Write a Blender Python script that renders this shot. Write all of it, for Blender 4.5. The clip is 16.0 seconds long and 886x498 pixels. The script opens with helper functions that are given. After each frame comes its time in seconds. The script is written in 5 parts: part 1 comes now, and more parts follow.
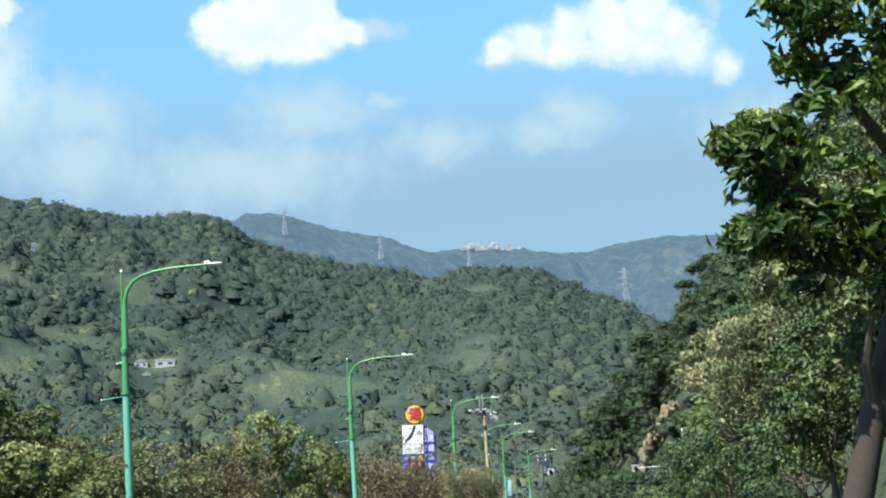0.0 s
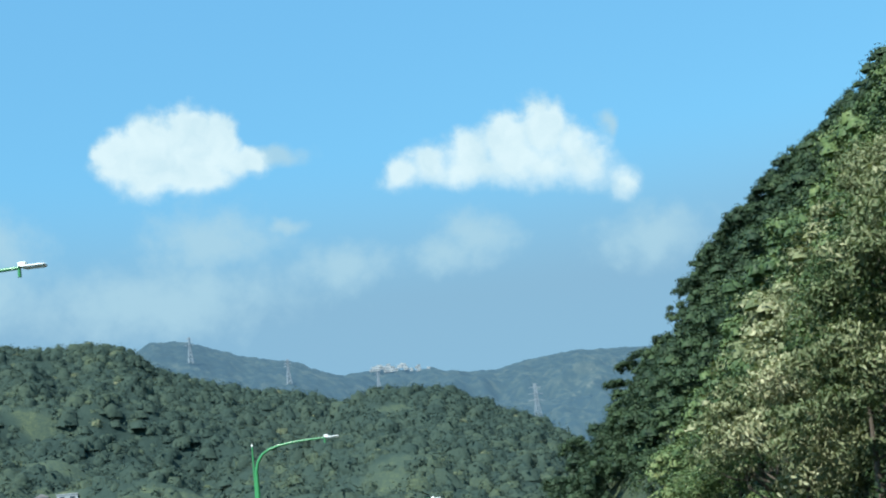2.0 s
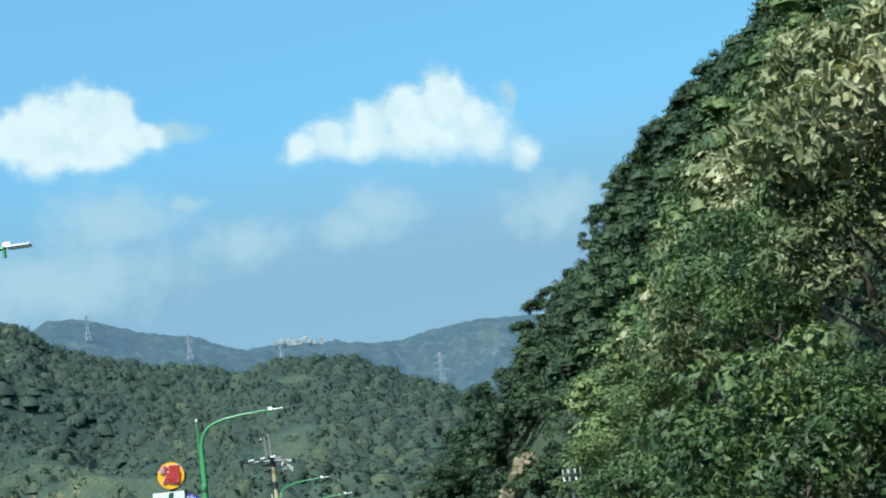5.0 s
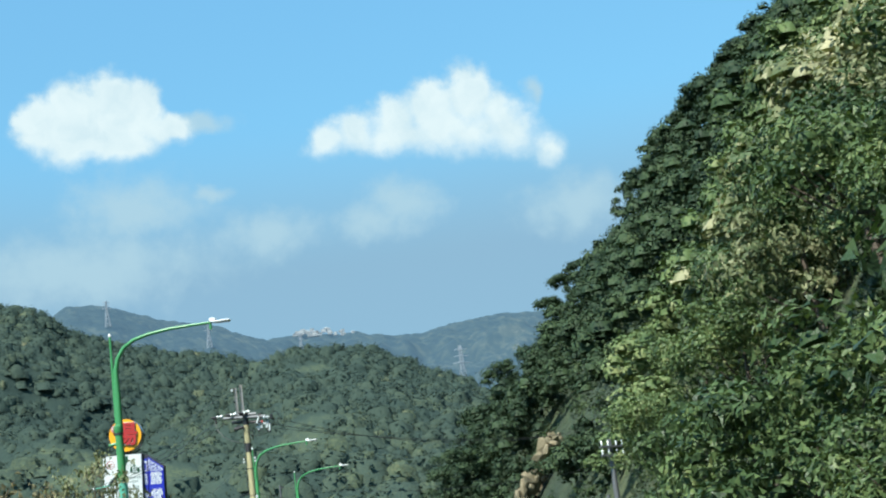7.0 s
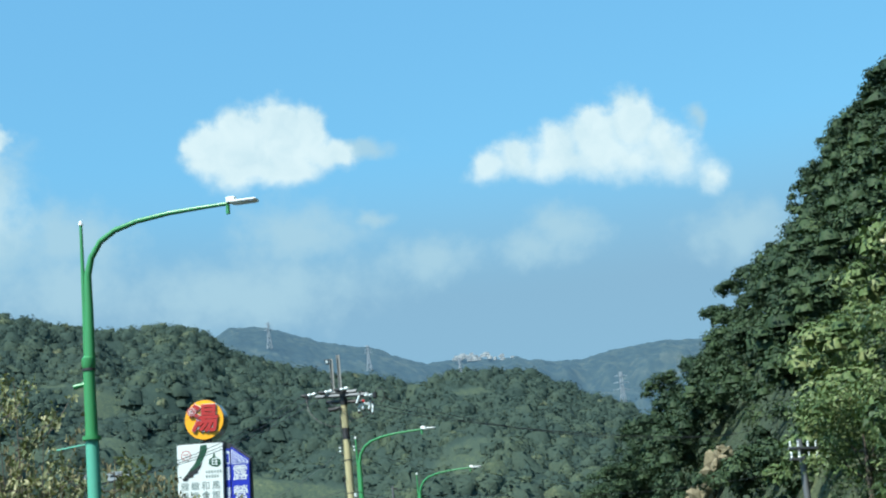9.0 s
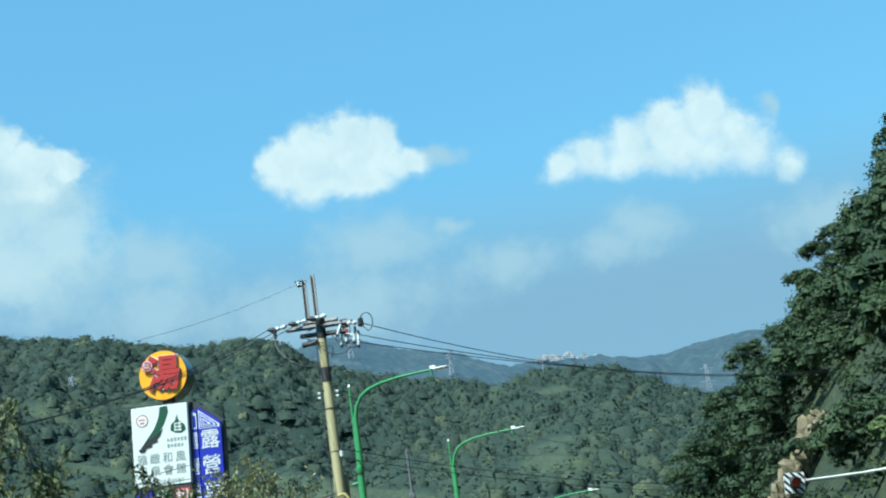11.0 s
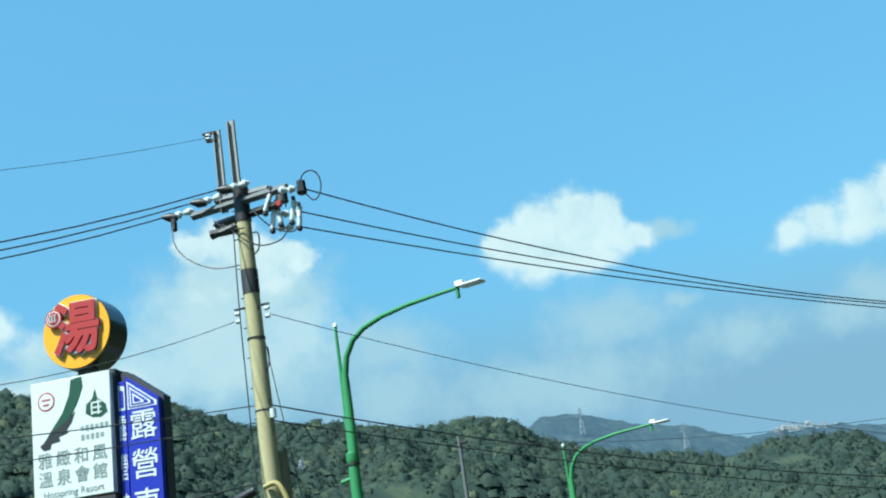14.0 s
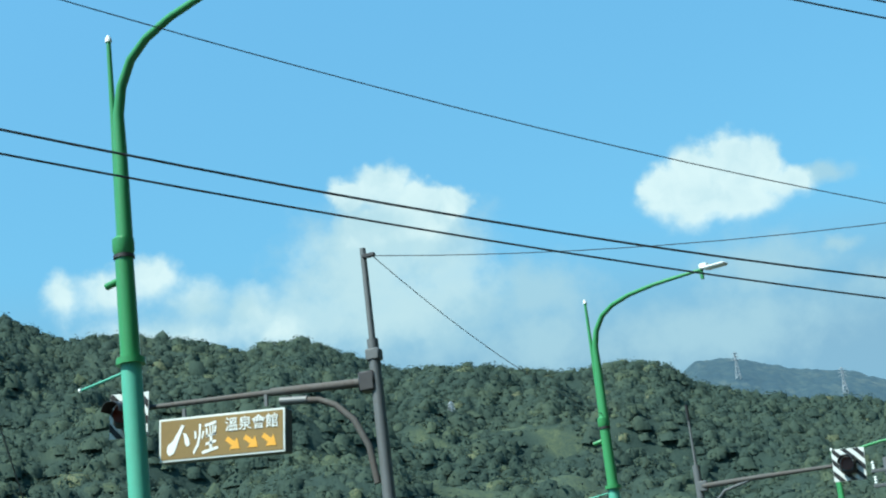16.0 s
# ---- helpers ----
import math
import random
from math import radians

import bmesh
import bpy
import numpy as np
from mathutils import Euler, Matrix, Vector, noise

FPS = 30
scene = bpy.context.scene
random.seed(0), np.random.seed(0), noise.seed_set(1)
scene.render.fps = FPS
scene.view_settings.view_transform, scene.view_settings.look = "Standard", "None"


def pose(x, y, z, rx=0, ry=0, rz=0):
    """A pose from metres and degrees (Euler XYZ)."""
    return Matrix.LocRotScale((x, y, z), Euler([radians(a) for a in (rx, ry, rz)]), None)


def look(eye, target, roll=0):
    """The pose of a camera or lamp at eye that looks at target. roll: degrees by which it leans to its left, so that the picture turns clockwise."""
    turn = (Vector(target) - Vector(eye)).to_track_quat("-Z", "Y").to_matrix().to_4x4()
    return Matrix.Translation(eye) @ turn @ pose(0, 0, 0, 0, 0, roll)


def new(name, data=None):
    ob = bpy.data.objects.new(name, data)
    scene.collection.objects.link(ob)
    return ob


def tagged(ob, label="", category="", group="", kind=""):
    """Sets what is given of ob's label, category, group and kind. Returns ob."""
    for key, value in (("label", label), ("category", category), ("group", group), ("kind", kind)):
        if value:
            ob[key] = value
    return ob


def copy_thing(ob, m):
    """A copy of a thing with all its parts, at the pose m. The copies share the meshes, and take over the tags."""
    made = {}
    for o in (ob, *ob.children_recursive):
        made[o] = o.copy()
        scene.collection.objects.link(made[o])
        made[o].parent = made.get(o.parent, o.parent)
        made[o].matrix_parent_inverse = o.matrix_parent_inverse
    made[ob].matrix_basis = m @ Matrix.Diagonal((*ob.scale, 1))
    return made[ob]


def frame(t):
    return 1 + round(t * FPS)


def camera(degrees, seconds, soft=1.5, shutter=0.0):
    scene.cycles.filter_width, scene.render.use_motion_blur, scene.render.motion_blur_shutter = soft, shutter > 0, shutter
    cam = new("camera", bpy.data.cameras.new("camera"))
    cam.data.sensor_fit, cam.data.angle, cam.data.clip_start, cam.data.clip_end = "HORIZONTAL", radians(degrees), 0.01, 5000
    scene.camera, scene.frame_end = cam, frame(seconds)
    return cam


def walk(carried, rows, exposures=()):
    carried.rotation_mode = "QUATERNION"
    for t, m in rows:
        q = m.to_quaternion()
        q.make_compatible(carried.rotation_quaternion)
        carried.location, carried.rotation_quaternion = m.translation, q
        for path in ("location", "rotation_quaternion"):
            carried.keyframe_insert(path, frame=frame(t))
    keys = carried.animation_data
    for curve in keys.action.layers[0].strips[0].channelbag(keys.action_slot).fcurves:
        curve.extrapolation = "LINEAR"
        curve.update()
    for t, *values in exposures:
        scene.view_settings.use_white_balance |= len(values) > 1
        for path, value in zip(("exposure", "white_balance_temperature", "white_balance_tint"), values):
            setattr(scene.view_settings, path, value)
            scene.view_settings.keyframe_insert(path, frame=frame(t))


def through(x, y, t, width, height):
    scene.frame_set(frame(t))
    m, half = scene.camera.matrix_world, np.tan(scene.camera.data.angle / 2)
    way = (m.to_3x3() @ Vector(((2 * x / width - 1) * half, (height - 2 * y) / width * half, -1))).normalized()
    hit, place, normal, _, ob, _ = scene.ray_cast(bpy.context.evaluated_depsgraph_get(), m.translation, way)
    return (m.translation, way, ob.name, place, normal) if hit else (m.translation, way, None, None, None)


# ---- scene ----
cam = camera(30.0, 16.0, soft=2.1)
PATH = [
    (0, (-2.093, -2.583, 1.953), (-2.154, -0.611, 2.281), -3.8),
    (0.5, (-2.73, 1.257, 2.008), (-2.764, 3.221, 2.382), -4.9),
    (1, (-3.211, 5.114, 2.099), (-3.216, 7.07, 2.513), -5.2),
    (1.5, (-3.528, 9.121, 2.182), (-3.502, 11.071, 2.628), -5.4),
    (2, (-3.507, 13.231, 2.208), (-3.442, 15.176, 2.67), -6.6),
    (2.5, (-3.265, 17.335, 2.198), (-3.144, 19.276, 2.664), -8.2),
    (3, (-2.835, 21.501, 2.169), (-2.667, 23.437, 2.643), -9.5),
    (3.5, (-2.365, 25.676, 2.117), (-2.173, 27.614, 2.572), -9.8),
    (4, (-1.996, 29.805, 2.072), (-1.807, 31.748, 2.508), -9.3),
    (4.5, (-1.642, 33.862, 2.049), (-1.459, 35.809, 2.469), -8.9),
    (7, (-0.168, 53.258, 2.005), (-0.018, 55.21, 2.418), -7.3),
    (7.5, (0.099, 56.878, 2.033), (0.189, 58.822, 2.494), -8.4),
    (8, (0.405, 60.38, 2.054), (0.431, 62.319, 2.543), -8.5),
    (8.5, (0.634, 63.628, 2.059), (0.636, 65.571, 2.532), -7.2),
    (9, (0.864, 66.679, 2.06), (0.824, 68.624, 2.525), -5.6),
    (11.5, (2.355, 81.889, 1.722), (2.195, 83.821, 2.215), -8.8),
    (12, (2.66, 84.71, 1.707), (2.481, 86.633, 2.226), -9.5),
    (12.5, (2.866, 87.523, 1.702), (2.653, 89.433, 2.256), -9.6),
    (13, (3.04, 90.336, 1.713), (2.779, 92.236, 2.283), -9.4),
    (13.5, (3.15, 93.169, 1.743), (2.833, 95.056, 2.327), -8.6),
    (14, (3.28, 96.033, 1.79), (2.896, 97.899, 2.399), -8.4),
    (14.5, (3.361, 98.928, 1.863), (2.932, 100.786, 2.465), -8.4),
    (15, (3.53, 101.61, 1.798), (3.063, 103.47, 2.367), -8.8),
    (15.5, (3.606, 104.377, 1.832), (3.088, 106.225, 2.394), -7.9),
    (16, (3.706, 107.178, 1.883), (3.132, 109.006, 2.453), -7.0),
]
walk(cam, [(t, look(a, b, r)) for t, a, b, r in PATH], exposures=((0, 1.4, 6600, 11), (0.6, 1.3, 6500, 9), (1.8, 1.15, 6100, 3), (3.5, 1.16, 6000, -1), (7, 1.19, 6350, 5), (9, 1.13, 6100, 2), (12.5, 1.12, 5850, -5), (16, 1.15, 6050, -4)))
# ---------------------------------------------------------------- light
SUN_EL, SUN_AZ = radians(54), radians(-142)      # azimuth clockwise from +y
to_sun = Vector((math.sin(SUN_AZ) * math.cos(SUN_EL), math.cos(SUN_AZ) * math.cos(SUN_EL), math.sin(SUN_EL)))
sun = new("sun", bpy.data.lights.new("sun", "SUN"))
sun.data.energy, sun.data.angle, sun.data.color = 4.2, radians(0.53), (1.0, 0.95, 0.87)
sun.matrix_world = look(to_sun * 50, (0, 0, 0))


class Nodes:
    """Short hand for a node tree."""
    def __init__(self, tree):
        self.tree = tree
        tree.nodes.clear()

    def add(self, kind, *links, **values):
        n = self.tree.nodes.new(kind)
        for k, v in values.items():
            if k == "op":
                n.operation = v
            elif k == "blend":
                n.data_type, n.blend_type = "RGBA", v
            elif k == "mix":
                n.data_type = v
            elif k == "interp":
                n.interpolation_type = v
            elif k == "clamp":
                n.use_clamp = v
        for slot, v in links:
            s = n.inputs[slot]
            if isinstance(v, bpy.types.NodeSocket):
                self.tree.links.new(v, s)
            else:
                s.default_value = v
        return n

    def math(self, op, a, b=0.0, c=None, clamp=False):
        links = [(0, a), (1, b)] + ([(2, c)] if c is not None else [])
        return self.add("ShaderNodeMath", *links, op=op, clamp=clamp).outputs[0]

    def vec(self, op, a, b=(0, 0, 0)):
        n = self.add("ShaderNodeVectorMath", (0, a), (1, b), op=op)
        return n.outputs["Value"] if op in ("LENGTH", "DOT_PRODUCT", "DISTANCE") else n.outputs[0]

    def mixc(self, f, a, b, blend="MIX"):
        return self.add("ShaderNodeMix", (0, f), (6, a), (7, b), blend=blend).outputs[2]

    def smooth(self, v, lo, hi):
        return self.add("ShaderNodeMapRange", (0, v), (1, lo), (2, hi), interp="SMOOTHSTEP").outputs[0]

    def noise(self, vector, scale, detail=4.0, rough=0.55, color=False):
        n = self.add("ShaderNodeTexNoise", ("Vector", vector), ("Scale", scale), ("Detail", detail), ("Roughness", rough))
        return n.outputs[1 if color else 0]

    def ramp(self, v, stops):
        n = self.add("ShaderNodeValToRGB", (0, v))
        e = n.color_ramp.elements
        while len(e) < len(stops):
            e.new(0.5)
        for el, (p, c) in zip(e, stops):
            el.position, el.color = p, (*c, 1)
        return n.outputs[0]


# clouds: azimuth, elevation, half width, half height (degrees)
HEAPS = [
    (0.7, 16.05, 0.96, 0.8), (1.78, 16.4, 1.15, 1.05), (3.25, 16.55, 1.15, 1.2), (4.6, 16.7, 1.24, 1.3), (5.98, 17.0, 1.15, 1.5), (5.96, 15.7, 1.6, 1.05), (7.3, 15.6, 1.5, 1.15), (8.65, 14.85, 0.95, 0.8),
    (-9.3, 17.3, 1.2, 1.25), (-8.2, 17.75, 1.35, 1.45), (-6.75, 17.95, 1.5, 1.35), (-5.8, 17.65, 1.15, 1.3), (-7.3, 16.95, 2.6, 1.05), (-4.8, 17.05, 1.1, 0.7), (3.2, 15.9, 2.6, 0.75), (7.0, 16.25, 1.2, 1.05), (4.9, 16.0, 1.8, 1.0), (-8.3, 16.6, 1.3, 0.85), (-6.3, 16.55, 1.4, 0.75),
]
BANKS = [
    (-20.75, 18.7, 0.9, 0.8), (-19.4, 18.95, 1.35, 1.1), (-18.2, 18.4, 1.2, 0.8), (-16.9, 18.1, 1.0, 0.7), (-19.2, 17.5, 2.6, 1.2),
    (-31.05, 16.0, 1.0, 1.2), (-29.3, 16.1, 1.7, 1.15), (-27.9, 16.4, 1.35, 1.15), (-26.35, 15.5, 1.5, 1.15), (-24.6, 15.2, 1.5, 1.15), (-23.4, 14.4, 1.3, 1.0), (-27.5, 14.5, 4.5, 1.1),
]
# the sunlit haze under the large bank
BODY = [(-18.6, 17.2, 2.2, 1.2), (-20.4, 16.3, 2.3, 1.5), (-19.5, 14.9, 2.8, 1.3), (-22.6, 14.6, 2.6, 1.2), (-17.2, 15.6, 1.6, 1.1)]
VEILS = [
    (-6.3, 14.4, 2.1, 1.05), (-3.55, 14.7, 0.6, 0.3), (-1.7, 13.1, 1.7, 0.7), (3.2, 13.6, 1.25, 0.9), (1.95, 13.2, 1.15, 0.7), (9.35, 12.9, 1.8, 0.9), (-14.25, 14.6, 1.2, 0.6), (-14.35, 12.9, 2.3, 1.2),
    (-17.9, 16.7, 2.1, 1.5), (-20.6, 16.2, 2.4, 1.9), (-18.2, 14.3, 3.8, 1.5), (-14.3, 14.6, 2.0, 1.1), (-8.3, 12.4, 4.5, 1.2), (8.3, 16.8, 0.3, 0.45), (-3.6, 17.15, 1.0, 0.35),
]


def sky_world():
    w = bpy.data.worlds.new("sky")
    scene.world = w
    w.use_nodes = True
    n = Nodes(w.node_tree)
    sky = n.add("ShaderNodeTexSky")
    sky.sky_type, sky.sun_disc = "NISHITA", False
    sky.sun_elevation, sky.sun_rotation = SUN_EL, SUN_AZ
    sky.altitude, sky.air_density, sky.dust_density, sky.ozone_density = 100, 1.0, 0.6, 3.0
    d = n.add("ShaderNodeTexCoord").outputs["Generated"]
    s = n.add("ShaderNodeSeparateXYZ", (0, d))
    x, y, z = s.outputs
    deg = 180 / math.pi
    az = n.math("MULTIPLY", n.math("ARCTAN2", x, y), deg)
    el = n.math("MULTIPLY", n.math("ARCSINE", z), deg)
    p = n.add("ShaderNodeCombineXYZ", (0, az), (1, el)).outputs[0]
    wob = n.vec("SUBTRACT", n.noise(p, 1.0, 5, 0.5, True), (0.5, 0.5, 0.5))
    q = n.vec("ADD", p, n.vec("MULTIPLY", wob, (1.15, 0.9, 0)))

    def cover(blobs, blend=0.5):
        total = None
        for a, e, rx, ry in blobs:
            r = n.vec("LENGTH", n.vec("MULTIPLY", n.vec("SUBTRACT", q, (a, e, 0)), (1 / rx, 1 / ry, 0)))
            v = n.math("SUBTRACT", 1.0, r)
            total = v if total is None else n.math("SMOOTH_MAX", total, v, blend)
        return total

    # crisp billowing crowns, bases that dissolve
    fine = n.math("SUBTRACT", n.noise(p, 2.2, 6, 0.6), 0.5)
    heap = n.math("ADD", cover(HEAPS + BANKS), n.math("MULTIPLY", fine, 0.4))
    firm = n.smooth(el, 15.0, 17.8)
    edge = n.add("ShaderNodeMapRange", (0, firm), (1, 0.0), (2, 1.0), (3, 0.95), (4, 0.46)).outputs[0]
    heap_a = n.add("ShaderNodeMapRange", (0, heap), (1, 0.01), (2, edge), interp="SMOOTHSTEP").outputs[0]
    soft = n.math("ADD", cover(VEILS, 0.25), n.math("MULTIPLY", n.math("SUBTRACT", n.noise(p, 0.8, 6, 0.6), 0.5), 1.7))
    body = n.math("ADD", cover(BODY), n.math("MULTIPLY", n.math("SUBTRACT", n.noise(p, 0.9, 6, 0.6), 0.5), 1.5))
    body_a = n.math("MULTIPLY", n.smooth(body, -0.4, 0.7), 0.7)
    veil_a = n.math("MULTIPLY", n.smooth(soft, -0.55, 0.85), 0.8)
    # milky band towards the horizon
    haze = n.smooth(el, 17.2, 11.5)
    lift = n.add("ShaderNodeMapRange", (0, el), (1, 14.0), (2, 27.0), (3, 0.90), (4, 1.22)).outputs[0]
    blue = n.mixc(1.0, sky.outputs[0], (0.76, 1.10, 1.02, 1), "MULTIPLY")
    blue = n.vec("MULTIPLY", blue, n.add("ShaderNodeCombineXYZ", (0, lift), (1, lift), (2, lift)).outputs[0])
    hazy = n.mixc(n.math("MULTIPLY", haze, 0.92), blue, (1.42, 2.3, 3.12, 1))
    veiled = n.mixc(veil_a, hazy, (2.35, 3.3, 3.85, 1))
    veiled = n.mixc(body_a, veiled, (3.3, 4.05, 4.3, 1))
    # heaps: bright crowns, greyer bellies
    puff = n.math("MULTIPLY", n.math("SUBTRACT", n.noise(q, 0.9, 5, 0.55), 0.5), 0.9)
    grey = n.smooth(cover([(-20.6, 17.7, 2.6, 0.75), (-19.2, 16.6, 1.6, 0.6), (-26.0, 15.2, 3.0, 0.8)]), -0.6, 0.9)
    lit = n.smooth(n.math("SUBTRACT", n.math("ADD", n.math("MINIMUM", heap, 0.42), puff), n.math("MULTIPLY", grey, 0.5)), -0.15, 0.66)
    white = n.mixc(lit, (2.75, 3.65, 4.1, 1), (4.2, 4.7, 4.78, 1))
    final = n.mixc(n.math("MULTIPLY", heap_a, 0.95), veiled, white)
    bg = n.add("ShaderNodeBackground", (0, final), (1, 0.09))
    out = n.add("ShaderNodeOutputWorld", (0, bg.outputs[0]))


sky_world()


# ---------------------------------------------------------------- materials
def material(name):
    m = bpy.data.materials.new(name)
    m.use_nodes = True
    n = Nodes(m.node_tree)
    b = n.add("ShaderNodeBsdfPrincipled")
    n.add("ShaderNodeOutputMaterial", (0, b.outputs[0]))
    n.b = b
    return m, n


def put(n, slot, v):
    s = n.b.inputs[slot]
    if isinstance(v, bpy.types.NodeSocket):
        n.tree.links.new(v, s)
    else:
        s.default_value = v


def paint(name, color, rough=0.5, metal=0.0, dirt=0.25, dirt_color=(0.08, 0.07, 0.05), scale=6.0, bump=0.15):
    """A painted, metal or concrete surface with two scales of wear."""
    m, n = material(name)
    pos = n.add("ShaderNodeTexCoord").outputs["Object"]
    big = n.noise(pos, scale * 0.25, 3)
    small = n.noise(pos, scale * 6, 5, 0.65)
    f = n.math("MULTIPLY", n.smooth(n.math("ADD", n.math("MULTIPLY", big, 0.6), n.math("MULTIPLY", small, 0.4)), 0.42, 0.75), dirt)
    tone = n.mixc(n.math("MULTIPLY", small, 0.35), (*color, 1), (*[c * 0.7 for c in color], 1))
    put(n, "Base Color", n.mixc(f, tone, (*dirt_color, 1)))
    put(n, "Roughness", n.math("ADD", rough, n.math("MULTIPLY", n.math("SUBTRACT", small, 0.5), 0.3)))
    put(n, "Metallic", metal)
    put(n, "Normal", n.add("ShaderNodeBump", ("Height", small), ("Strength", bump), ("Distance", 0.01)).outputs[0])
    return m


def foliage(name, stops, scale, gloss=0.45, through=0.25, own=0.42):
    """Leaves: a colour for each leaf, drifting over whole crowns."""
    m, n = material(name)
    geo = n.add("ShaderNodeNewGeometry")
    pos = geo.outputs["Position"]
    rnd = geo.outputs["Random Per Island"]
    tree_rnd = n.add("ShaderNodeObjectInfo").outputs["Random"]
    drift = n.noise(pos, scale, 3, 0.6)
    clump = n.noise(pos, 0.85, 2, 0.5)
    v = n.math("ADD", n.math("MULTIPLY", rnd, own), n.math("MULTIPLY", n.math("SUBTRACT", drift, 0.5), 1.3))
    v = n.math("ADD", v, n.math("MULTIPLY", n.math("SUBTRACT", clump, 0.5), 0.7))
    v = n.math("ADD", v, n.math("ADD", n.math("MULTIPLY", tree_rnd, 0.34), 0.08), clamp=True)
    c = n.ramp(v, stops)
    put(n, "Base Color", c)
    put(n, "Roughness", gloss)
    put(n, "Specular IOR Level", 0.15)
    put(n, "Normal", n.add("ShaderNodeBump", ("Height", n.noise(pos, 5.0, 3, 0.65)), ("Strength", 0.5), ("Distance", 0.1)).outputs[0])
    t = n.add("ShaderNodeBsdfTranslucent", (0, n.mixc(1.0, c, (1.0, 1.1, 0.5, 1), "MULTIPLY")))
    mix = n.add("ShaderNodeMixShader", (0, through), (1, n.b.outputs[0]), (2, t.outputs[0]))
    out = [k for k in n.tree.nodes if k.type == "OUTPUT_MATERIAL"][0]
    n.tree.links.new(mix.outputs[0], out.inputs[0])
    return m


GREENS = [(0.0, (0.016, 0.030, 0.014)), (0.35, (0.046, 0.078, 0.032)), (0.65, (0.102, 0.146, 0.055)), (0.9, (0.19, 0.215, 0.095)), (1.0, (0.28, 0.27, 0.14))]
# valley woods: bluish haze of the air is mixed into these leaf colours
FAR_HAZED = [(0.0, (0.035, 0.057, 0.050)), (0.3, (0.046, 0.072, 0.060)), (0.62, (0.060, 0.087, 0.066)), (0.86, (0.094, 0.122, 0.074)), (1.0, (0.165, 0.175, 0.108))]
LEAF_NEAR = foliage("leaves_near", GREENS, 0.35, 0.38, 0.18)
LEAF_HILL = foliage("leaves_hill", GREENS, 0.11, 0.5, 0.12, 0.24)
# undergrowth leaves, colours darkened to carry the shade beneath the crowns
LEAF_SHADED = foliage("leaves_understorey_shaded", [(0.0, (0.010, 0.019, 0.009)), (0.5, (0.022, 0.038, 0.016)), (0.85, (0.05, 0.075, 0.028)), (1.0, (0.10, 0.12, 0.05))], 0.3, 0.5, 0.1)
LEAF_SPUR = foliage("leaves_spur", [(0.0, (0.020, 0.037, 0.020)), (0.35, (0.042, 0.068, 0.031)), (0.7, (0.088, 0.118, 0.048)), (1.0, (0.17, 0.185, 0.085))], 0.10, 0.6, 0.10, 0.16)
LEAF_PALE = foliage("leaves_pale", [(0.0, (0.022, 0.036, 0.014)), (0.3, (0.075, 0.102, 0.044)), (0.65, (0.19, 0.205, 0.108)), (1.0, (0.42, 0.40, 0.25))], 0.3, 0.5, 0.18)
# random tones spread wide to imitate a shaded interior and sunlit leaf tips
LEAF_BRIGHT = foliage("leaves_sunny", [(0.0, (0.010, 0.022, 0.008)), (0.35, (0.026, 0.052, 0.014)), (0.68, (0.085, 0.135, 0.036)), (1.0, (0.29, 0.37, 0.12))], 0.5, 0.35, 0.35)
LEAF_VERGE = foliage("leaves_verge", [(0.0, (0.034, 0.058, 0.022)), (0.35, (0.080, 0.118, 0.046)), (0.7, (0.17, 0.21, 0.092)), (1.0, (0.38, 0.40, 0.21))], 0.4, 0.5, 0.35)
LEAF_DRY = foliage("twigs_brown", [(0.0, (0.06, 0.06, 0.035)), (0.5, (0.13, 0.12, 0.065)), (1.0, (0.24, 0.21, 0.12))], 0.5, 0.7, 0.15)
# bark for the leaning trunk, darkened where the crown's shadow should lie
SHADED_BARK = paint("shaded_bark", (0.035, 0.027, 0.020), 0.9, 0, 0.5, (0.02, 0.016, 0.012), 4, 0.8)
BARK = paint("bark", (0.072, 0.056, 0.04), 0.85, 0, 0.5, (0.05, 0.04, 0.03), 4, 0.6)
GREEN = paint("green_paint", (0.052, 0.235, 0.085), 0.32, 0, 0.12, (0.10, 0.14, 0.08), 5)
TEAL = paint("turquoise_paint", (0.095, 0.36, 0.26), 0.45, 0, 0.12, (0.10, 0.15, 0.1), 5)
ZINC = paint("weathered_zinc", (0.27, 0.27, 0.26), 0.6, 0.25, 0.4, (0.12, 0.11, 0.10), 5)
STEEL = paint("grey_steel", (0.115, 0.125, 0.135), 0.55, 0.2, 0.35, (0.065, 0.065, 0.065), 6)
DARK = paint("dark_steel", (0.035, 0.035, 0.04), 0.5, 0.2, 0.25, (0.09, 0.07, 0.05), 6)
RUST = paint("rusty_steel", (0.075, 0.073, 0.072), 0.8, 0.1, 0.7, (0.058, 0.034, 0.026), 5, 0.3)
CONCRETE = paint("yellowed_concrete", (0.40, 0.36, 0.20), 0.85, 0, 0.35, (0.16, 0.14, 0.09), 3, 0.3)
PORCELAIN = paint("porcelain", (0.58, 0.64, 0.65), 0.2, 0, 0.15, (0.3, 0.3, 0.3), 8)
BLACK = paint("black_rubber", (0.012, 0.012, 0.014), 0.45, 0, 0.2, (0.05, 0.05, 0.05), 8)
WIRE = paint("cable_black", (0.02, 0.022, 0.026), 0.5, 0, 0.1)
SERVICE = paint("cable_grey", (0.075, 0.08, 0.085), 0.6, 0, 0.2)
TIMBER = paint("weathered_timber", (0.20, 0.175, 0.10), 0.9, 0, 0.6, (0.06, 0.05, 0.035), 3, 0.5)
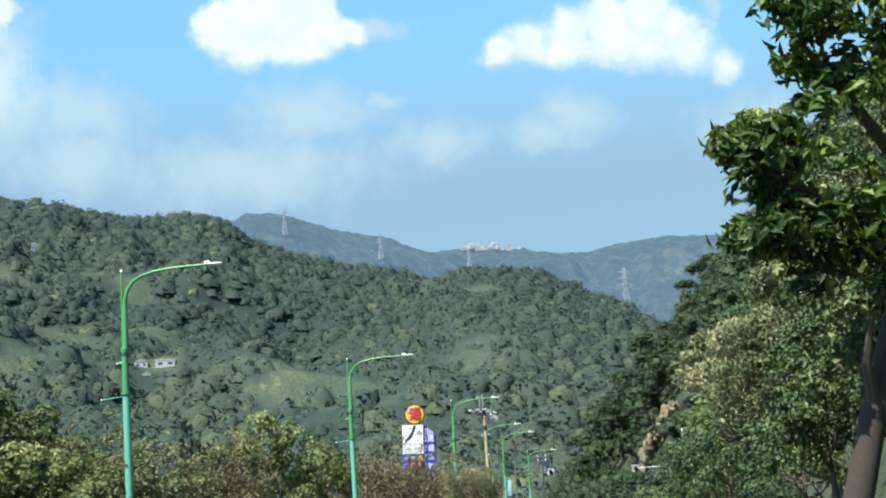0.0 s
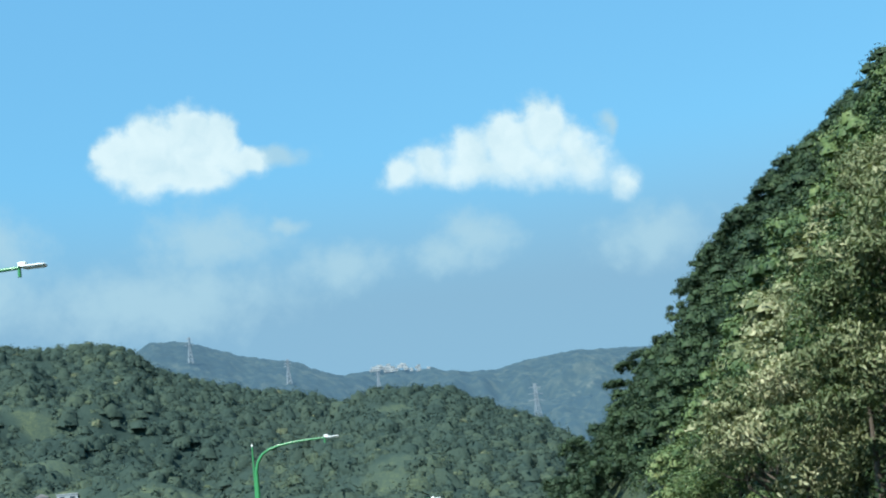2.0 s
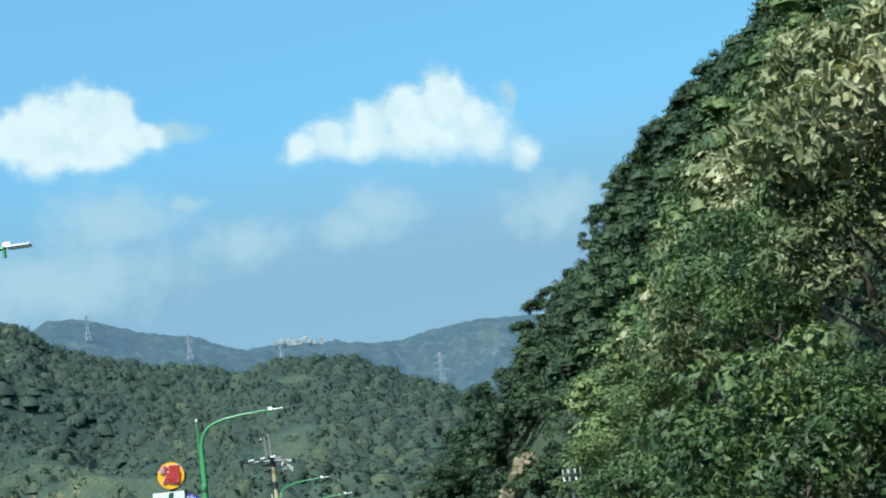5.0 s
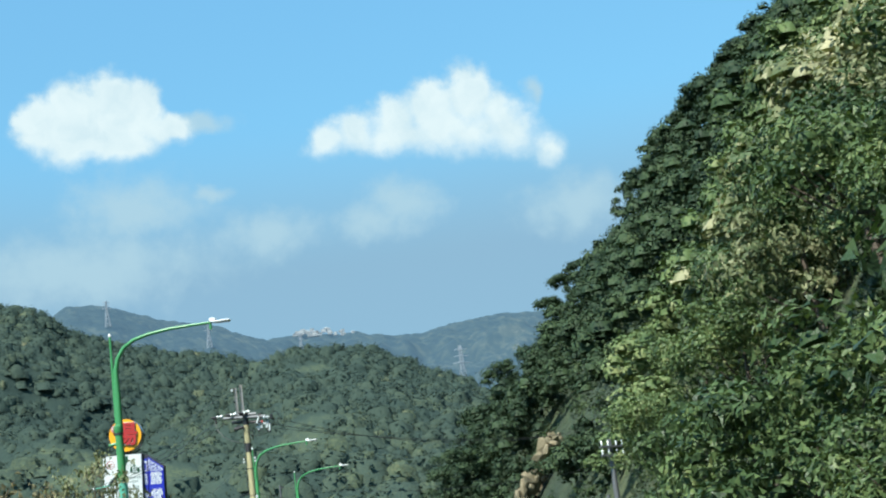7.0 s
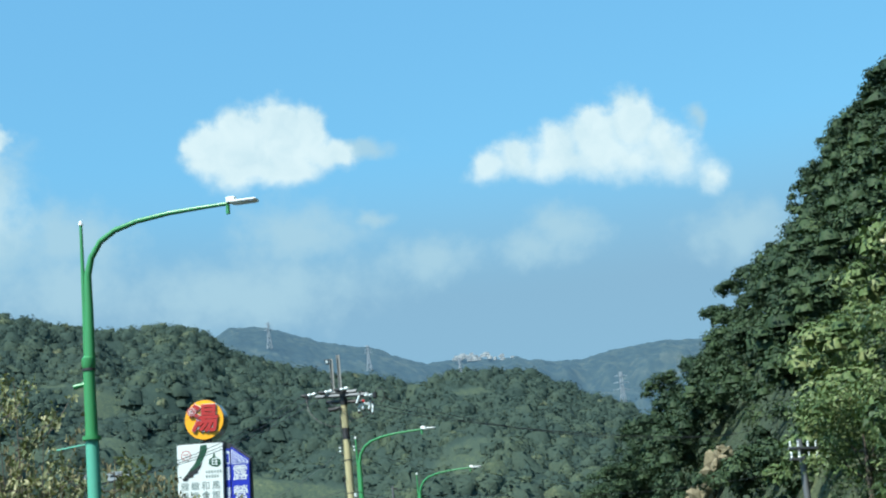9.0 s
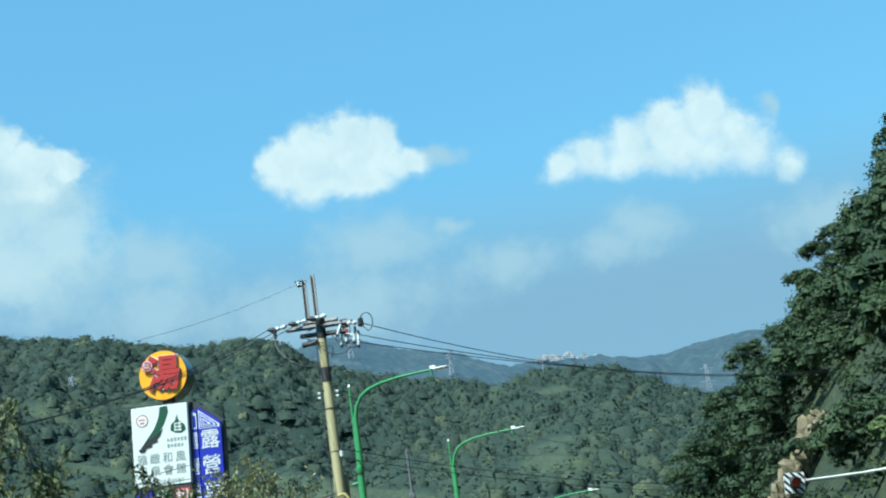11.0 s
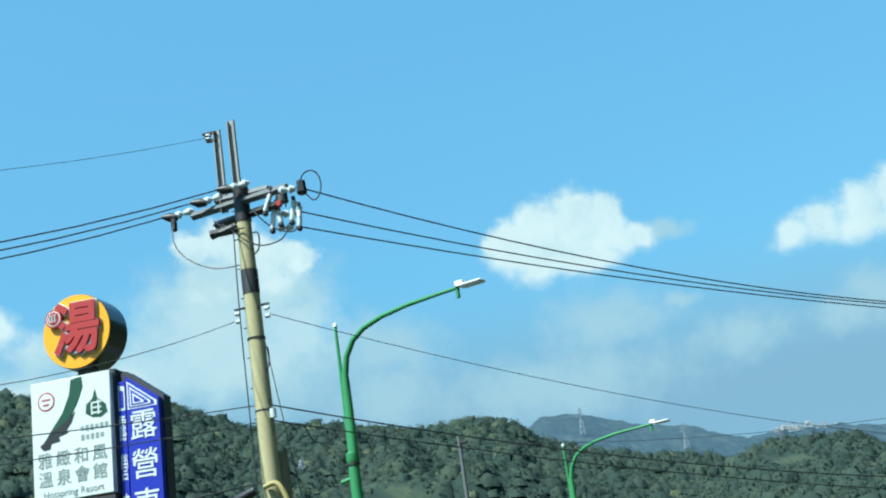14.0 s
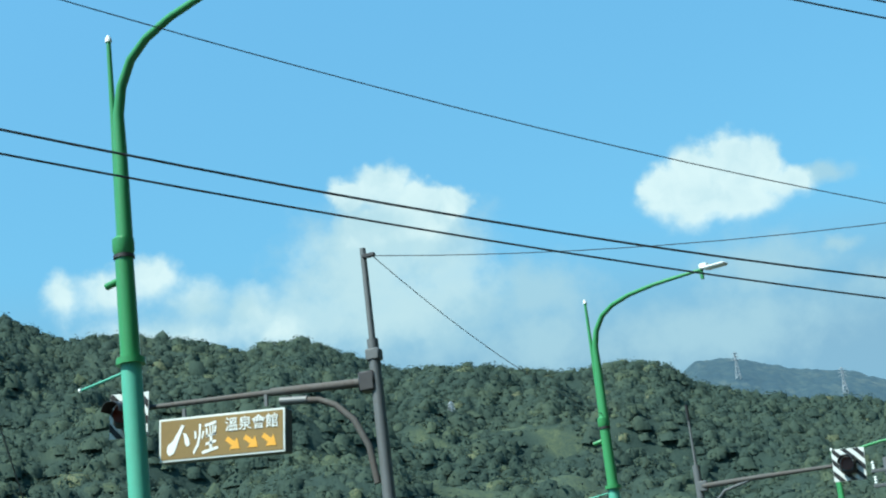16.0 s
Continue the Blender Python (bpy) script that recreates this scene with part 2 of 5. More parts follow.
DRUM = paint("glossy_black_metal", (0.10, 0.105, 0.11), 0.22, 0.85, 0.1, (0.05, 0.05, 0.05), 4, 0.02)
WHITE = paint("white_panel", (0.60, 0.64, 0.64), 0.35, 0, 0.10, (0.45, 0.45, 0.40), 1.5, 0.03)
LAMP_WHITE = paint("lamp_white", (0.74, 0.76, 0.76), 0.35, 0, 0.15, (0.4, 0.4, 0.38), 4)
BLUE = paint("blue_panel", (0.012, 0.022, 0.36), 0.35, 0, 0.12, (0.02, 0.03, 0.2), 1.5, 0.03)
YELLOW = paint("yellow_panel", (0.80, 0.36, 0.008), 0.35, 0, 0.08, (0.6, 0.3, 0.02), 2, 0.03)
RED = paint("red_letter", (0.36, 0.022, 0.02), 0.4, 0, 0.1, (0.25, 0.02, 0.02), 3)
BROWN = paint("brown_panel", (0.22, 0.145, 0.045), 0.5, 0, 0.25, (0.12, 0.09, 0.05), 2, 0.03)
GOLD = paint("gold_arrow", (0.72, 0.36, 0.04), 0.5, 0, 0.1, (0.5, 0.3, 0.1), 3)
DGREEN = paint("dark_green_print", (0.008, 0.06, 0.028), 0.4, 0, 0.05)
GREYINK = paint("grey_print", (0.22, 0.27, 0.26), 0.5, 0, 0.1, (0.3, 0.3, 0.3))
ROPE = paint("yellow_sleeve", (0.38, 0.32, 0.12), 0.6, 0, 0.3, (0.2, 0.15, 0.05), 8)
ASPHALT = paint("asphalt", (0.05, 0.05, 0.052), 0.9, 0, 0.4, (0.09, 0.085, 0.08), 2, 0.4)
ROCK = paint("ochre_rock", (0.19, 0.16, 0.10), 0.9, 0, 0.7, (0.07, 0.075, 0.035), 1.2, 0.9)
STUCCO = paint("white_stucco", (0.72, 0.72, 0.70), 0.8, 0, 0.3, (0.4, 0.38, 0.35), 0.4)
PALE_WALL = paint("weathered_white_wall", (0.33, 0.36, 0.38), 0.9, 0, 0.3, (0.3, 0.3, 0.3), 0.2)
TILEROOF = paint("grey_roof", (0.22, 0.21, 0.21), 0.8, 0, 0.3, (0.1, 0.1, 0.1), 0.4)
GLASSY = paint("dark_glass", (0.03, 0.04, 0.05), 0.15, 0, 0.05)
PYLON = paint("galvanised", (0.22, 0.26, 0.30), 0.7, 0.0, 0.1, (0.4, 0.4, 0.4), 0.3)


def ground_material():
    m, n = material("hill_ground")
    pos = n.add("ShaderNodeNewGeometry").outputs["Position"]
    big = n.noise(pos, 0.012, 5, 0.6)
    mid = n.noise(pos, 0.08, 5, 0.65)
    small = n.noise(pos, 0.6, 6, 0.7)
    v = n.math("ADD", n.math("MULTIPLY", big, 0.5), n.math("ADD", n.math("MULTIPLY", mid, 0.3), n.math("MULTIPLY", small, 0.3)))
    c = n.ramp(n.smooth(v, 0.35, 0.78), [(0.0, (0.014, 0.030, 0.016)), (0.4, (0.03, 0.05, 0.022)), (0.75, (0.075, 0.09, 0.035)), (1.0, (0.16, 0.145, 0.07))])
    put(n, "Base Color", c)
    put(n, "Roughness", 0.95)
    put(n, "Normal", n.add("ShaderNodeBump", ("Height", n.math("ADD", mid, n.math("MULTIPLY", small, 0.4))), ("Strength", 0.9), ("Distance", 3.0)).outputs[0])
    return m


GROUND = ground_material()


def canopy_material(name, stops, haze_glow=0.0, fine=0.9, through=0.0):
    """Closed tree crowns: a tint for each crown, leafy grain within it."""
    m, n = material(name)
    pos = n.add("ShaderNodeNewGeometry").outputs["Position"]
    at = n.add("ShaderNodeAttribute")
    at.attribute_name = "tint"
    grain = n.noise(pos, fine, 4, 0.7)
    stand = n.noise(pos, 0.012, 4, 0.6)
    v = n.math("ADD", n.math("MULTIPLY", at.outputs["Fac"], 0.8), n.math("MULTIPLY", n.math("SUBTRACT", stand, 0.5), 0.9))
    v = n.math("ADD", v, n.math("MULTIPLY", n.math("SUBTRACT", grain, 0.5), 0.65), clamp=True)
    cells = n.add("ShaderNodeTexVoronoi", ("Vector", n.vec("ADD", pos, n.vec("MULTIPLY", n.noise(pos, 0.5, 2, 0.5, True), (1.5, 1.5, 1.5)))), ("Scale", 0.85))
    shade = n.add("ShaderNodeSeparateColor", (0, cells.outputs["Color"])).outputs[0]
    v = n.math("ADD", v, n.math("MULTIPLY", n.math("SUBTRACT", shade, 0.5), 0.2), clamp=True)
    put(n, "Base Color", n.ramp(v, stops))
    put(n, "Roughness", 0.9)
    put(n, "Specular IOR Level", 0.1)
    knob = n.math("SUBTRACT", n.math("MULTIPLY", grain, 0.8), cells.outputs["Distance"])
    bumped = n.add("ShaderNodeBump", ("Height", knob), ("Strength", 0.4), ("Distance", 0.6)).outputs[0]
    put(n, "Normal", bumped)
    leaf_light = n.add("ShaderNodeBsdfTranslucent", (0, n.ramp(v, stops)), ("Normal", bumped))
    mix = n.add("ShaderNodeMixShader", (0, through), (1, n.b.outputs[0]), (2, leaf_light.outputs[0]))
    out = [k for k in n.tree.nodes if k.type == "OUTPUT_MATERIAL"][0]
    n.tree.links.new(mix.outputs[0], out.inputs[0])
    # blue emission stands in for haze in front of the slopes
    if haze_glow:
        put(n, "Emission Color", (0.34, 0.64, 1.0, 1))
        put(n, "Emission Strength", haze_glow)
    return m


# backdrop ranges beyond the valley; haze put in as bluish colours and blue emission
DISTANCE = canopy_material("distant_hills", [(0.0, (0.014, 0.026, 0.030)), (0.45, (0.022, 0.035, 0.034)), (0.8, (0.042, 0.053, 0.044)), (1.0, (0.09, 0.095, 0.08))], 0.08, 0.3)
CANOPY = canopy_material("valley_canopy", FAR_HAZED, through=0.32)



# ---------------------------------------------------------------- mesh tools
class Geo:
    """Collects vertices and faces of one part."""
    def __init__(self):
        self.v, self.f = [], []

    def add(self, verts, faces):
        k = len(self.v)
        self.v += [tuple(p) for p in verts]
        self.f += [tuple(i + k for i in f) for f in faces]
        return self

    def box(self, size, m=None, bevel=0.0):
        bm = bmesh.new()
        bmesh.ops.create_cube(bm, size=1.0)
        bmesh.ops.scale(bm, vec=size, verts=bm.verts)
        if bevel:
            bmesh.ops.bevel(bm, geom=bm.edges[:], offset=bevel, segments=1, affect="EDGES")
        if m is not None:
            bmesh.ops.transform(bm, matrix=m, verts=bm.verts)
        bm.verts.index_update()
        self.add([p.co[:] for p in bm.verts], [[q.index for q in f.verts] for f in bm.faces])
        bm.free()
        return self

    def tube(self, path, radii, sides=12, caps=True):
        path = [Vector(p) for p in path]
        if not isinstance(radii, (list, tuple)):
            radii = [radii] * len(path)
        verts, faces = [], []
        side = None
        for i, p in enumerate(path):
            t = (path[min(i + 1, len(path) - 1)] - path[max(i - 1, 0)]).normalized()
            if side is None:
                side = t.cross(Vector((0.13, 0.97, 0.21))).normalized()
            side = (side - t * side.dot(t)).normalized()
            up = t.cross(side)
            for k in range(sides):
                a = 2 * math.pi * k / sides
                verts.append(p + (side * math.cos(a) + up * math.sin(a)) * radii[i])
        for i in range(len(path) - 1):
            for k in range(sides):
                j = (k + 1) % sides
                faces.append((i * sides + k, i * sides + j, (i + 1) * sides + j, (i + 1) * sides + k))
        if caps:
            faces.append(tuple(reversed(range(sides))))
            faces.append(tuple(range((len(path) - 1) * sides, len(path) * sides)))
        return self.add(verts, faces)

    def prism(self, outline, depth, m=None):
        """A flat outline (x, z) pushed back along +y by depth."""
        n = len(outline)
        verts = [(x, 0, z) for x, z in outline] + [(x, depth, z) for x, z in outline]
        faces = [tuple(range(n)), tuple(reversed(range(n, 2 * n)))]
        faces += [((i + 1) % n, i, n + i, n + (i + 1) % n) for i in range(n)]
        if m is not None:
            verts = [m @ Vector(p) for p in verts]
        return self.add(verts, faces)

    def mesh(self, name, mat, smooth=False):
        me = bpy.data.meshes.new(name)
        me.from_pydata(self.v, [], self.f)
        me.materials.append(mat)
        bm = bmesh.new()
        bm.from_mesh(me)
        bmesh.ops.recalc_face_normals(bm, faces=bm.faces)
        if smooth:
            for f in bm.faces:
                f.smooth = True
            for e in bm.edges:
                if e.is_manifold and e.calc_face_angle(0) > 0.7:
                    e.smooth = False
        bm.to_mesh(me)
        bm.free()
        return me


def part(name, geo, mat, parent=None, label="", smooth=True):
    ob = new(name, geo.mesh(name, mat, smooth))
    if parent is not None:
        ob.parent = parent
    if label:
        ob["label"] = label
    return ob


def thing(name, label, category, group="", kind="", at=None):
    ob = tagged(new(name), label, category, group, kind)
    ob.empty_display_size = 0.3
    if at is not None:
        ob.matrix_basis = at
    return ob


def writing(name, text, size, mat, parent, m, depth=0.01, label="", bold=0.0, squeeze=1.0):
    """Letters as a mesh in the xz plane, facing -y, centred at m."""
    cu = bpy.data.curves.new(name, "FONT")
    cu.body, cu.size, cu.extrude, cu.offset = text, size, depth, bold
    cu.align_x, cu.align_y = "CENTER", "CENTER"
    cu.resolution_u = 3
    tmp = new("tmp", cu)
    bpy.context.view_layer.update()
    me = bpy.data.meshes.new_from_object(tmp.evaluated_get(bpy.context.evaluated_depsgraph_get()))
    bpy.data.objects.remove(tmp)
    me.transform(m @ pose(0, 0, 0, 90, 0, 0) @ Matrix.Diagonal((squeeze, 1, 1, 1)))
    me.materials.clear()
    me.materials.append(mat)
    ob = new(name, me)
    ob.parent = parent
    if label:
        ob["label"] = label
    return ob


def big_mesh(name, verts, faces, mat):
    """A mesh of triangles or quads from arrays."""
    me = bpy.data.meshes.new(name)
    nv, (nf, k) = len(verts), faces.shape
    me.vertices.add(nv)
    me.vertices.foreach_set("co", np.ascontiguousarray(verts, dtype=np.float32).ravel())
    me.loops.add(nf * k)
    me.loops.foreach_set("vertex_index", np.ascontiguousarray(faces, dtype=np.int32).ravel())
    me.polygons.add(nf)
    me.polygons.foreach_set("loop_start", np.arange(0, nf * k, k, dtype=np.int32))
    me.update(calc_edges=True)
    me.materials.append(mat)
    me.polygons.foreach_set("use_smooth", np.ones(nf, dtype=bool))
    return me


def unit(a):
    return a / np.maximum(np.linalg.norm(a, axis=-1, keepdims=True), 1e-9)


def leaves(rng, centres, facing, length, width, folded=True, droop=0.0):
    """A pointed leaf at each centre; facing: its upper side."""
    n = len(centres)
    along = unit(np.cross(facing, rng.normal(size=(n, 3))) - (0, 0, droop))
    facing = unit(facing - along * np.sum(facing * along, axis=1, keepdims=True))
    side = np.cross(facing, along)
    ln = (length * rng.uniform(0.65, 1.2, n))[:, None]
    wd = (width * rng.uniform(0.7, 1.25, n))[:, None]
    if folded:
        fold = facing * wd * 0.22
        v = np.stack([centres - along * ln * 0.5, centres + side * wd * 0.5 + fold - along * ln * 0.08,
                      centres + along * ln * 0.5 - facing * ln * 0.15, centres - side * wd * 0.5 + fold - along * ln * 0.08], axis=1)
        k = 4 * np.arange(n)[:, None, None] + np.array([(0, 2, 1), (0, 3, 2)])[None]
        return v.reshape(-1, 3), k.reshape(-1, 3)
    v = np.stack([centres - along * ln * 0.4 - side * wd * 0.5, centres - along * ln * 0.2 + side * wd * 0.6, centres + along * ln * 0.6], axis=1)
    return v.reshape(-1, 3), np.arange(3 * n).reshape(n, 3)[:, ::-1]


def dome_rows():
    """Directions and triangles of a small crown: a tip and two rings."""
    dirs, rings = [(0, 0, 1)], []
    for count, polar, w in ((5, 45, 1.0), (7, 103, 1.0)):
        rings.append(range(len(dirs), len(dirs) + count))
        for k in range(count):
            a = 2 * math.pi * (k + 0.5 * (len(rings) % 2)) / count
            dirs.append((w * math.sin(radians(polar)) * math.cos(a), w * math.sin(radians(polar)) * math.sin(a), math.cos(radians(polar))))
    tris = [(0, rings[0][k], rings[0][(k + 1) % 5]) for k in range(5)]
    for up, low in zip(rings, rings[1:]):
        i = j = 0
        n, m = len(up), len(low)
        while i < n or j < m:
            if j >= m or (i < n and (i + 1) / n <= (j + 1) / m):
                tris.append((up[i % n], low[j % m], up[(i + 1) % n]))
                i += 1
            else:
                tris.append((up[i % n], low[j % m], low[(j + 1) % m]))
                j += 1
    return np.array(dirs), np.array(tris)


def domes(rng, c, wide, tall, uneven=0.16):
    """Lumpy rounded crowns at c: vertices and triangles."""
    dirs, tris = dome_rows()
    n, k = len(c), len(dirs)
    turn = rng.uniform(0, 6.28, n)[:, None]
    lump = 1 + uneven * rng.normal(size=(n, k))
    dx, dy = dirs[:, 0] * np.cos(turn) - dirs[:, 1] * np.sin(turn), dirs[:, 0] * np.sin(turn) + dirs[:, 1] * np.cos(turn)
    v = c[:, None, :] + np.stack([dx * lump * wide[:, None], dy * lump * wide[:, None], dirs[None, :, 2] * lump * tall[:, None]], axis=-1)
    f = tris[None] + k * np.arange(n)[:, None, None]
    return v.reshape(-1, 3), f.reshape(-1, 3)


def tufts(rng, c, wide, tall, count, size):
    """Leafy sprays over rounded crowns at c: vertices and triangles, count to a crown."""
    o = unit(rng.normal(size=(len(c), count, 3)) + (0, 0, 0.6))
    p = c[:, None, :] + o * rng.uniform(0.84, 1.1, (len(c), count, 1)) * np.stack([wide, wide, tall], axis=1)[:, None, :]
    o = o.reshape(-1, 3)
    return leaves(rng, p.reshape(-1, 3), unit(0.85 * o + (0, 0, 0.3) + 0.2 * rng.normal(size=o.shape)), np.repeat(wide, count) * size, np.repeat(wide, count) * size * 0.8, False)


def crown_arrays(rng, rx, rz, clumps, size, per, leaf, centre=(0, 0, 0), width=0.5, folded=True, core=0.8, rough=0.4, round_=0.62, droop=0.0):
    """A crown of leafy clumps: vertices and triangles."""
    d = unit(rng.normal(size=(clumps, 3)) * (1, 1, 0.7) + (0, 0, 0.45))
    c = d * rng.uniform(0.5, 1.0, clumps)[:, None] * (rx, rx, rz) + centre
    r = size * rng.uniform(0.6, 1.4, clumps)
    flat = np.array((1, 1, round_))
    o = unit(rng.normal(size=(clumps, per, 3)) + (0, 0, 0.6))
    p = c[:, None, :] + o * (rng.uniform(0.72, 1.08, (clumps, per, 1)) + 0.25 * rng.random((clumps, per, 1)) ** 6) * (r[:, None, None] * flat)
    o, p = o.reshape(-1, 3), p.reshape(-1, 3)
    outer = leaves(rng, p, unit(0.85 * o + (0, 0, 0.22) + rough * rng.normal(size=o.shape)), leaf, leaf * width, folded, droop)
    # the dense inside of each clump
    inner = domes(rng, c, r * core, r * core * round_)
    return joined([outer, inner])


def joined(parts):
    """Several sets of vertices and triangles in one."""
    off, vs, qs = 0, [], []
    for v, q in parts:
        vs.append(v)
        qs.append(q + off)
        off += len(v)
    return np.concatenate(vs), np.concatenate(qs)


# ---------------------------------------------------------------- ground
ORIGIN = (0.0, 60.0)
# crest lines seen across the valley: bearing from the road, height
CREST_A = [(-60, 300), (-36, 420), (-32, 419), (-30, 394), (-27.8, 395), (-25.6, 384), (-23.9, 369), (-23.1, 376), (-22, 376), (-21, 363), (-18.9, 337), (-16.4, 332),
           (-13.5, 315), (-12.4, 312), (-11.2, 317), (-9.7, 305), (-9, 288), (-6.5, 265), (-3.3, 246), (-1.7, 235), (1.4, 205), (4.3, 150), (8, 100), (40, 60)]
CREST_D = [(-6, 120), (-2.5, 188), (-1.36, 200), (-0.4, 198), (0.4, 194), (1.6, 192), (2.3, 185), (2.9, 177), (3.6, 170), (4.3, 162), (5, 153), (6.5, 132), (10, 70), (30, 30)]
CREST_B = [(-30, 200), (-14, 300), (-11, 420), (-9.6, 480), (-8.8, 500), (-7.6, 495), (-6.6, 480), (-5.6, 464), (-3.9, 449), (-2.8, 429), (-1.6, 410), (2, 360), (20, 300)]
CREST_C = [(-12, 500), (-2.7, 556), (-1.5, 562), (-0.1, 558), (1.1, 548), (2.2, 538), (3.3, 535), (4.3, 548), (6.1, 556), (8.5, 545), (15, 520), (40, 300)]
EDGE = [(-60, -1), (0, 0.5), (15, 0.8), (40, 3.2), (70, 6.2), (110, 9.0), (130, 10), (165, 9.5), (186, 8.4), (200, 6.6), (217, 4.2), (235, 3.6), (262, 3), (300, 9)]
LAMPS = [(-12.1, 41.0, 0.3, -8), (-8.5, 66.05, 0.08, -8), (-5.08, 90.9, -0.1, -10), (-3.68, 120.6, 0, -20), (-2.505, 134.95, 0.1, -19), (-0.3, 152.0, -0.8, -19)]


def crest(table, bearing):
    return np.interp(bearing, [a for a, _ in table], [b for _, b in table])


def smoothstep(v):
    v = np.clip(v, 0, 1)
    return v * v * (3 - 2 * v)


def waves(x, y):
    """Cheap rolling relief, about -1 to 1."""
    s = np.zeros_like(x)
    for k, (a, f, p) in enumerate([(0.5, 0.011, 0.3), (0.45, 0.017, 1.9), (0.3, 0.031, 4.1), (0.22, 0.053, 2.2), (0.15, 0.09, 5.0)]):
        c, q = math.cos(1.3 * k + 0.4), math.sin(1.3 * k + 0.4)
        s = s + a * np.sin(f * (c * x + q * y) + p + 1.7 * np.sin(f * 0.7 * (c * y - q * x) + p * 2))
    return s


def ground_height(x, y):
    x, y = np.asarray(x, float), np.asarray(y, float)
    dx, dy = x - ORIGIN[0], y - ORIGIN[1]
    r = np.hypot(dx, dy)
    b = np.degrees(np.arctan2(dx, dy))
    front = 1 - 0.8 * smoothstep((np.abs(b) - 60) / 40)
    relief = waves(x, y)
    sa = np.clip((r - 400) / 1160, 0, 1)
    za = crest(CREST_A, b) * np.where(r < 1560, sa ** 1.15, 1 - 0.4 * smoothstep((r - 1560) / 500)) + 26 * relief * np.clip(sa * (1 - sa) * 4, 0, 1) * (r < 1560)
    sd = np.clip((r - 500) / 750, 0, 1)
    zd = crest(CREST_D, b) * np.where(r < 1250, sd ** 1.1, 1 - 0.5 * smoothstep((r - 1250) / 300)) + 14 * relief * np.clip(sd * (1 - sd) * 4, 0, 1) * (r < 1250)
    z = np.maximum(za, zd) * front
    z = np.maximum(z, 0)
    # the steep bank beside the road
    d = x - np.interp(y, [a for a, _ in EDGE], [c for _, c in EDGE])
    steep = np.interp(y, [180, 212], [1.6, 1.48])
    bank = 116 * (1 - np.exp(-steep * np.maximum(d - 0.5, 0) / 116))
    bank = bank + 3.5 * smoothstep((d - 27) / 7) * smoothstep((y - 195) / 20)
    bank = bank * (1 - smoothstep((y - 236) / 90)) * smoothstep((y + 90) / 70)
    bank = bank * (1 - 0.8 * smoothstep((x - 90) / 200)) + 0.8 * relief * (bank > 3)
    return np.maximum(z, np.maximum(bank, 0))


def ridge_height(x, y):
    """The far ranges behind the valley."""
    x, y = np.asarray(x, float), np.asarray(y, float)
    r = np.hypot(x - ORIGIN[0], y - ORIGIN[1])
    b = np.degrees(np.arctan2(x - ORIGIN[0], y - ORIGIN[1]))
    relief = waves(x, y)
    sb = smoothstep((r - 1750) / 750)
    zb = crest(CREST_B, b) * np.where(r < 2500, 0.30 + 0.70 * sb, 1 - 0.3 * smoothstep((r - 2500) / 500)) + 24 * relief * (1 - sb)
    sc = np.clip((r - 1500) / 1800, 0, 1)
    zc = crest(CREST_C, b) * np.where(r < 3300, 0.2 + 0.8 * sc, 1 - 0.5 * smoothstep((r - 3300) / 800)) + 70 * relief * sc * (1 - sc) * 2
    return np.maximum(zb, zc)


def canopy(x, y, cell, seed, gap=0.0):
    """Height and tint of closed crowns standing on a jittered grid."""
    rng = np.random.default_rng(seed)
    ix, iy = np.floor(x / cell).astype(int), np.floor(y / cell).astype(int)
    x0, y0 = ix.min() - 2, iy.min() - 2
    table = rng.random((ix.max() - x0 + 3, iy.max() - y0 + 3, 5))
    best, tint = np.full(x.shape, gap), np.zeros(x.shape)
    for ox in (-1, 0, 1):
        for oy in (-1, 0, 1):
            t = table[ix + ox - x0, iy + oy - y0]
            cx, cy = (ix + ox + 0.1 + 0.8 * t[..., 0]) * cell, (iy + oy + 0.1 + 0.8 * t[..., 1]) * cell
            r = cell * (0.5 + 0.55 * t[..., 2])
            d2 = ((x - cx) ** 2 + (y - cy) ** 2) / (r * r)
            h = r * (0.45 + 0.5 * t[..., 3]) * np.sqrt(np.maximum(1 - d2, 0)) + r * 0.5 * t[..., 3]
            h = np.where(d2 < 1, h, 0)
            tint = np.where(h > best, t[..., 4], tint)
            best = np.maximum(best, h)
    return best, tint


def sheet(name, bear, rad, base, cell, seed, mat, sink):
    """A polar sheet of crowns over the height given by base()."""
    B, R = np.meshgrid(np.radians(bear), rad)
    X, Y = ORIGIN[0] + R * np.sin(B), ORIGIN[1] + R * np.cos(B)
    h, tint = canopy(X + 1.6 * waves(X * 9, Y * 9), Y + 1.6 * waves(Y * 9, X * 9), cell, seed)
    broad, _ = canopy(X, Y, cell * 3.1, seed + 1)
    rough = np.random.default_rng(seed + 2).normal(size=X.shape)
    h = (1.0 * h + 0.16 * broad + 0.06 * cell * rough) * 0.6
    tint = tint * 0.9
    nb, nr = len(bear), len(rad)
    i = np.arange(nr - 1)[:, None] * nb
    j = np.arange(nb - 1)[None, :]
    quads = np.stack([i + j, i + nb + j, i + nb + j + 1, i + j + 1], axis=-1).reshape(-1, 4)
    me = big_mesh(name, np.stack([X, Y, base(X, Y) + h - sink], axis=-1).reshape(-1, 3), quads[:, ::-1], mat)
    me.attributes.new("tint", "FLOAT", "POINT").data.foreach_set("value", tint.astype(np.float32).ravel())
    return new(name, me)


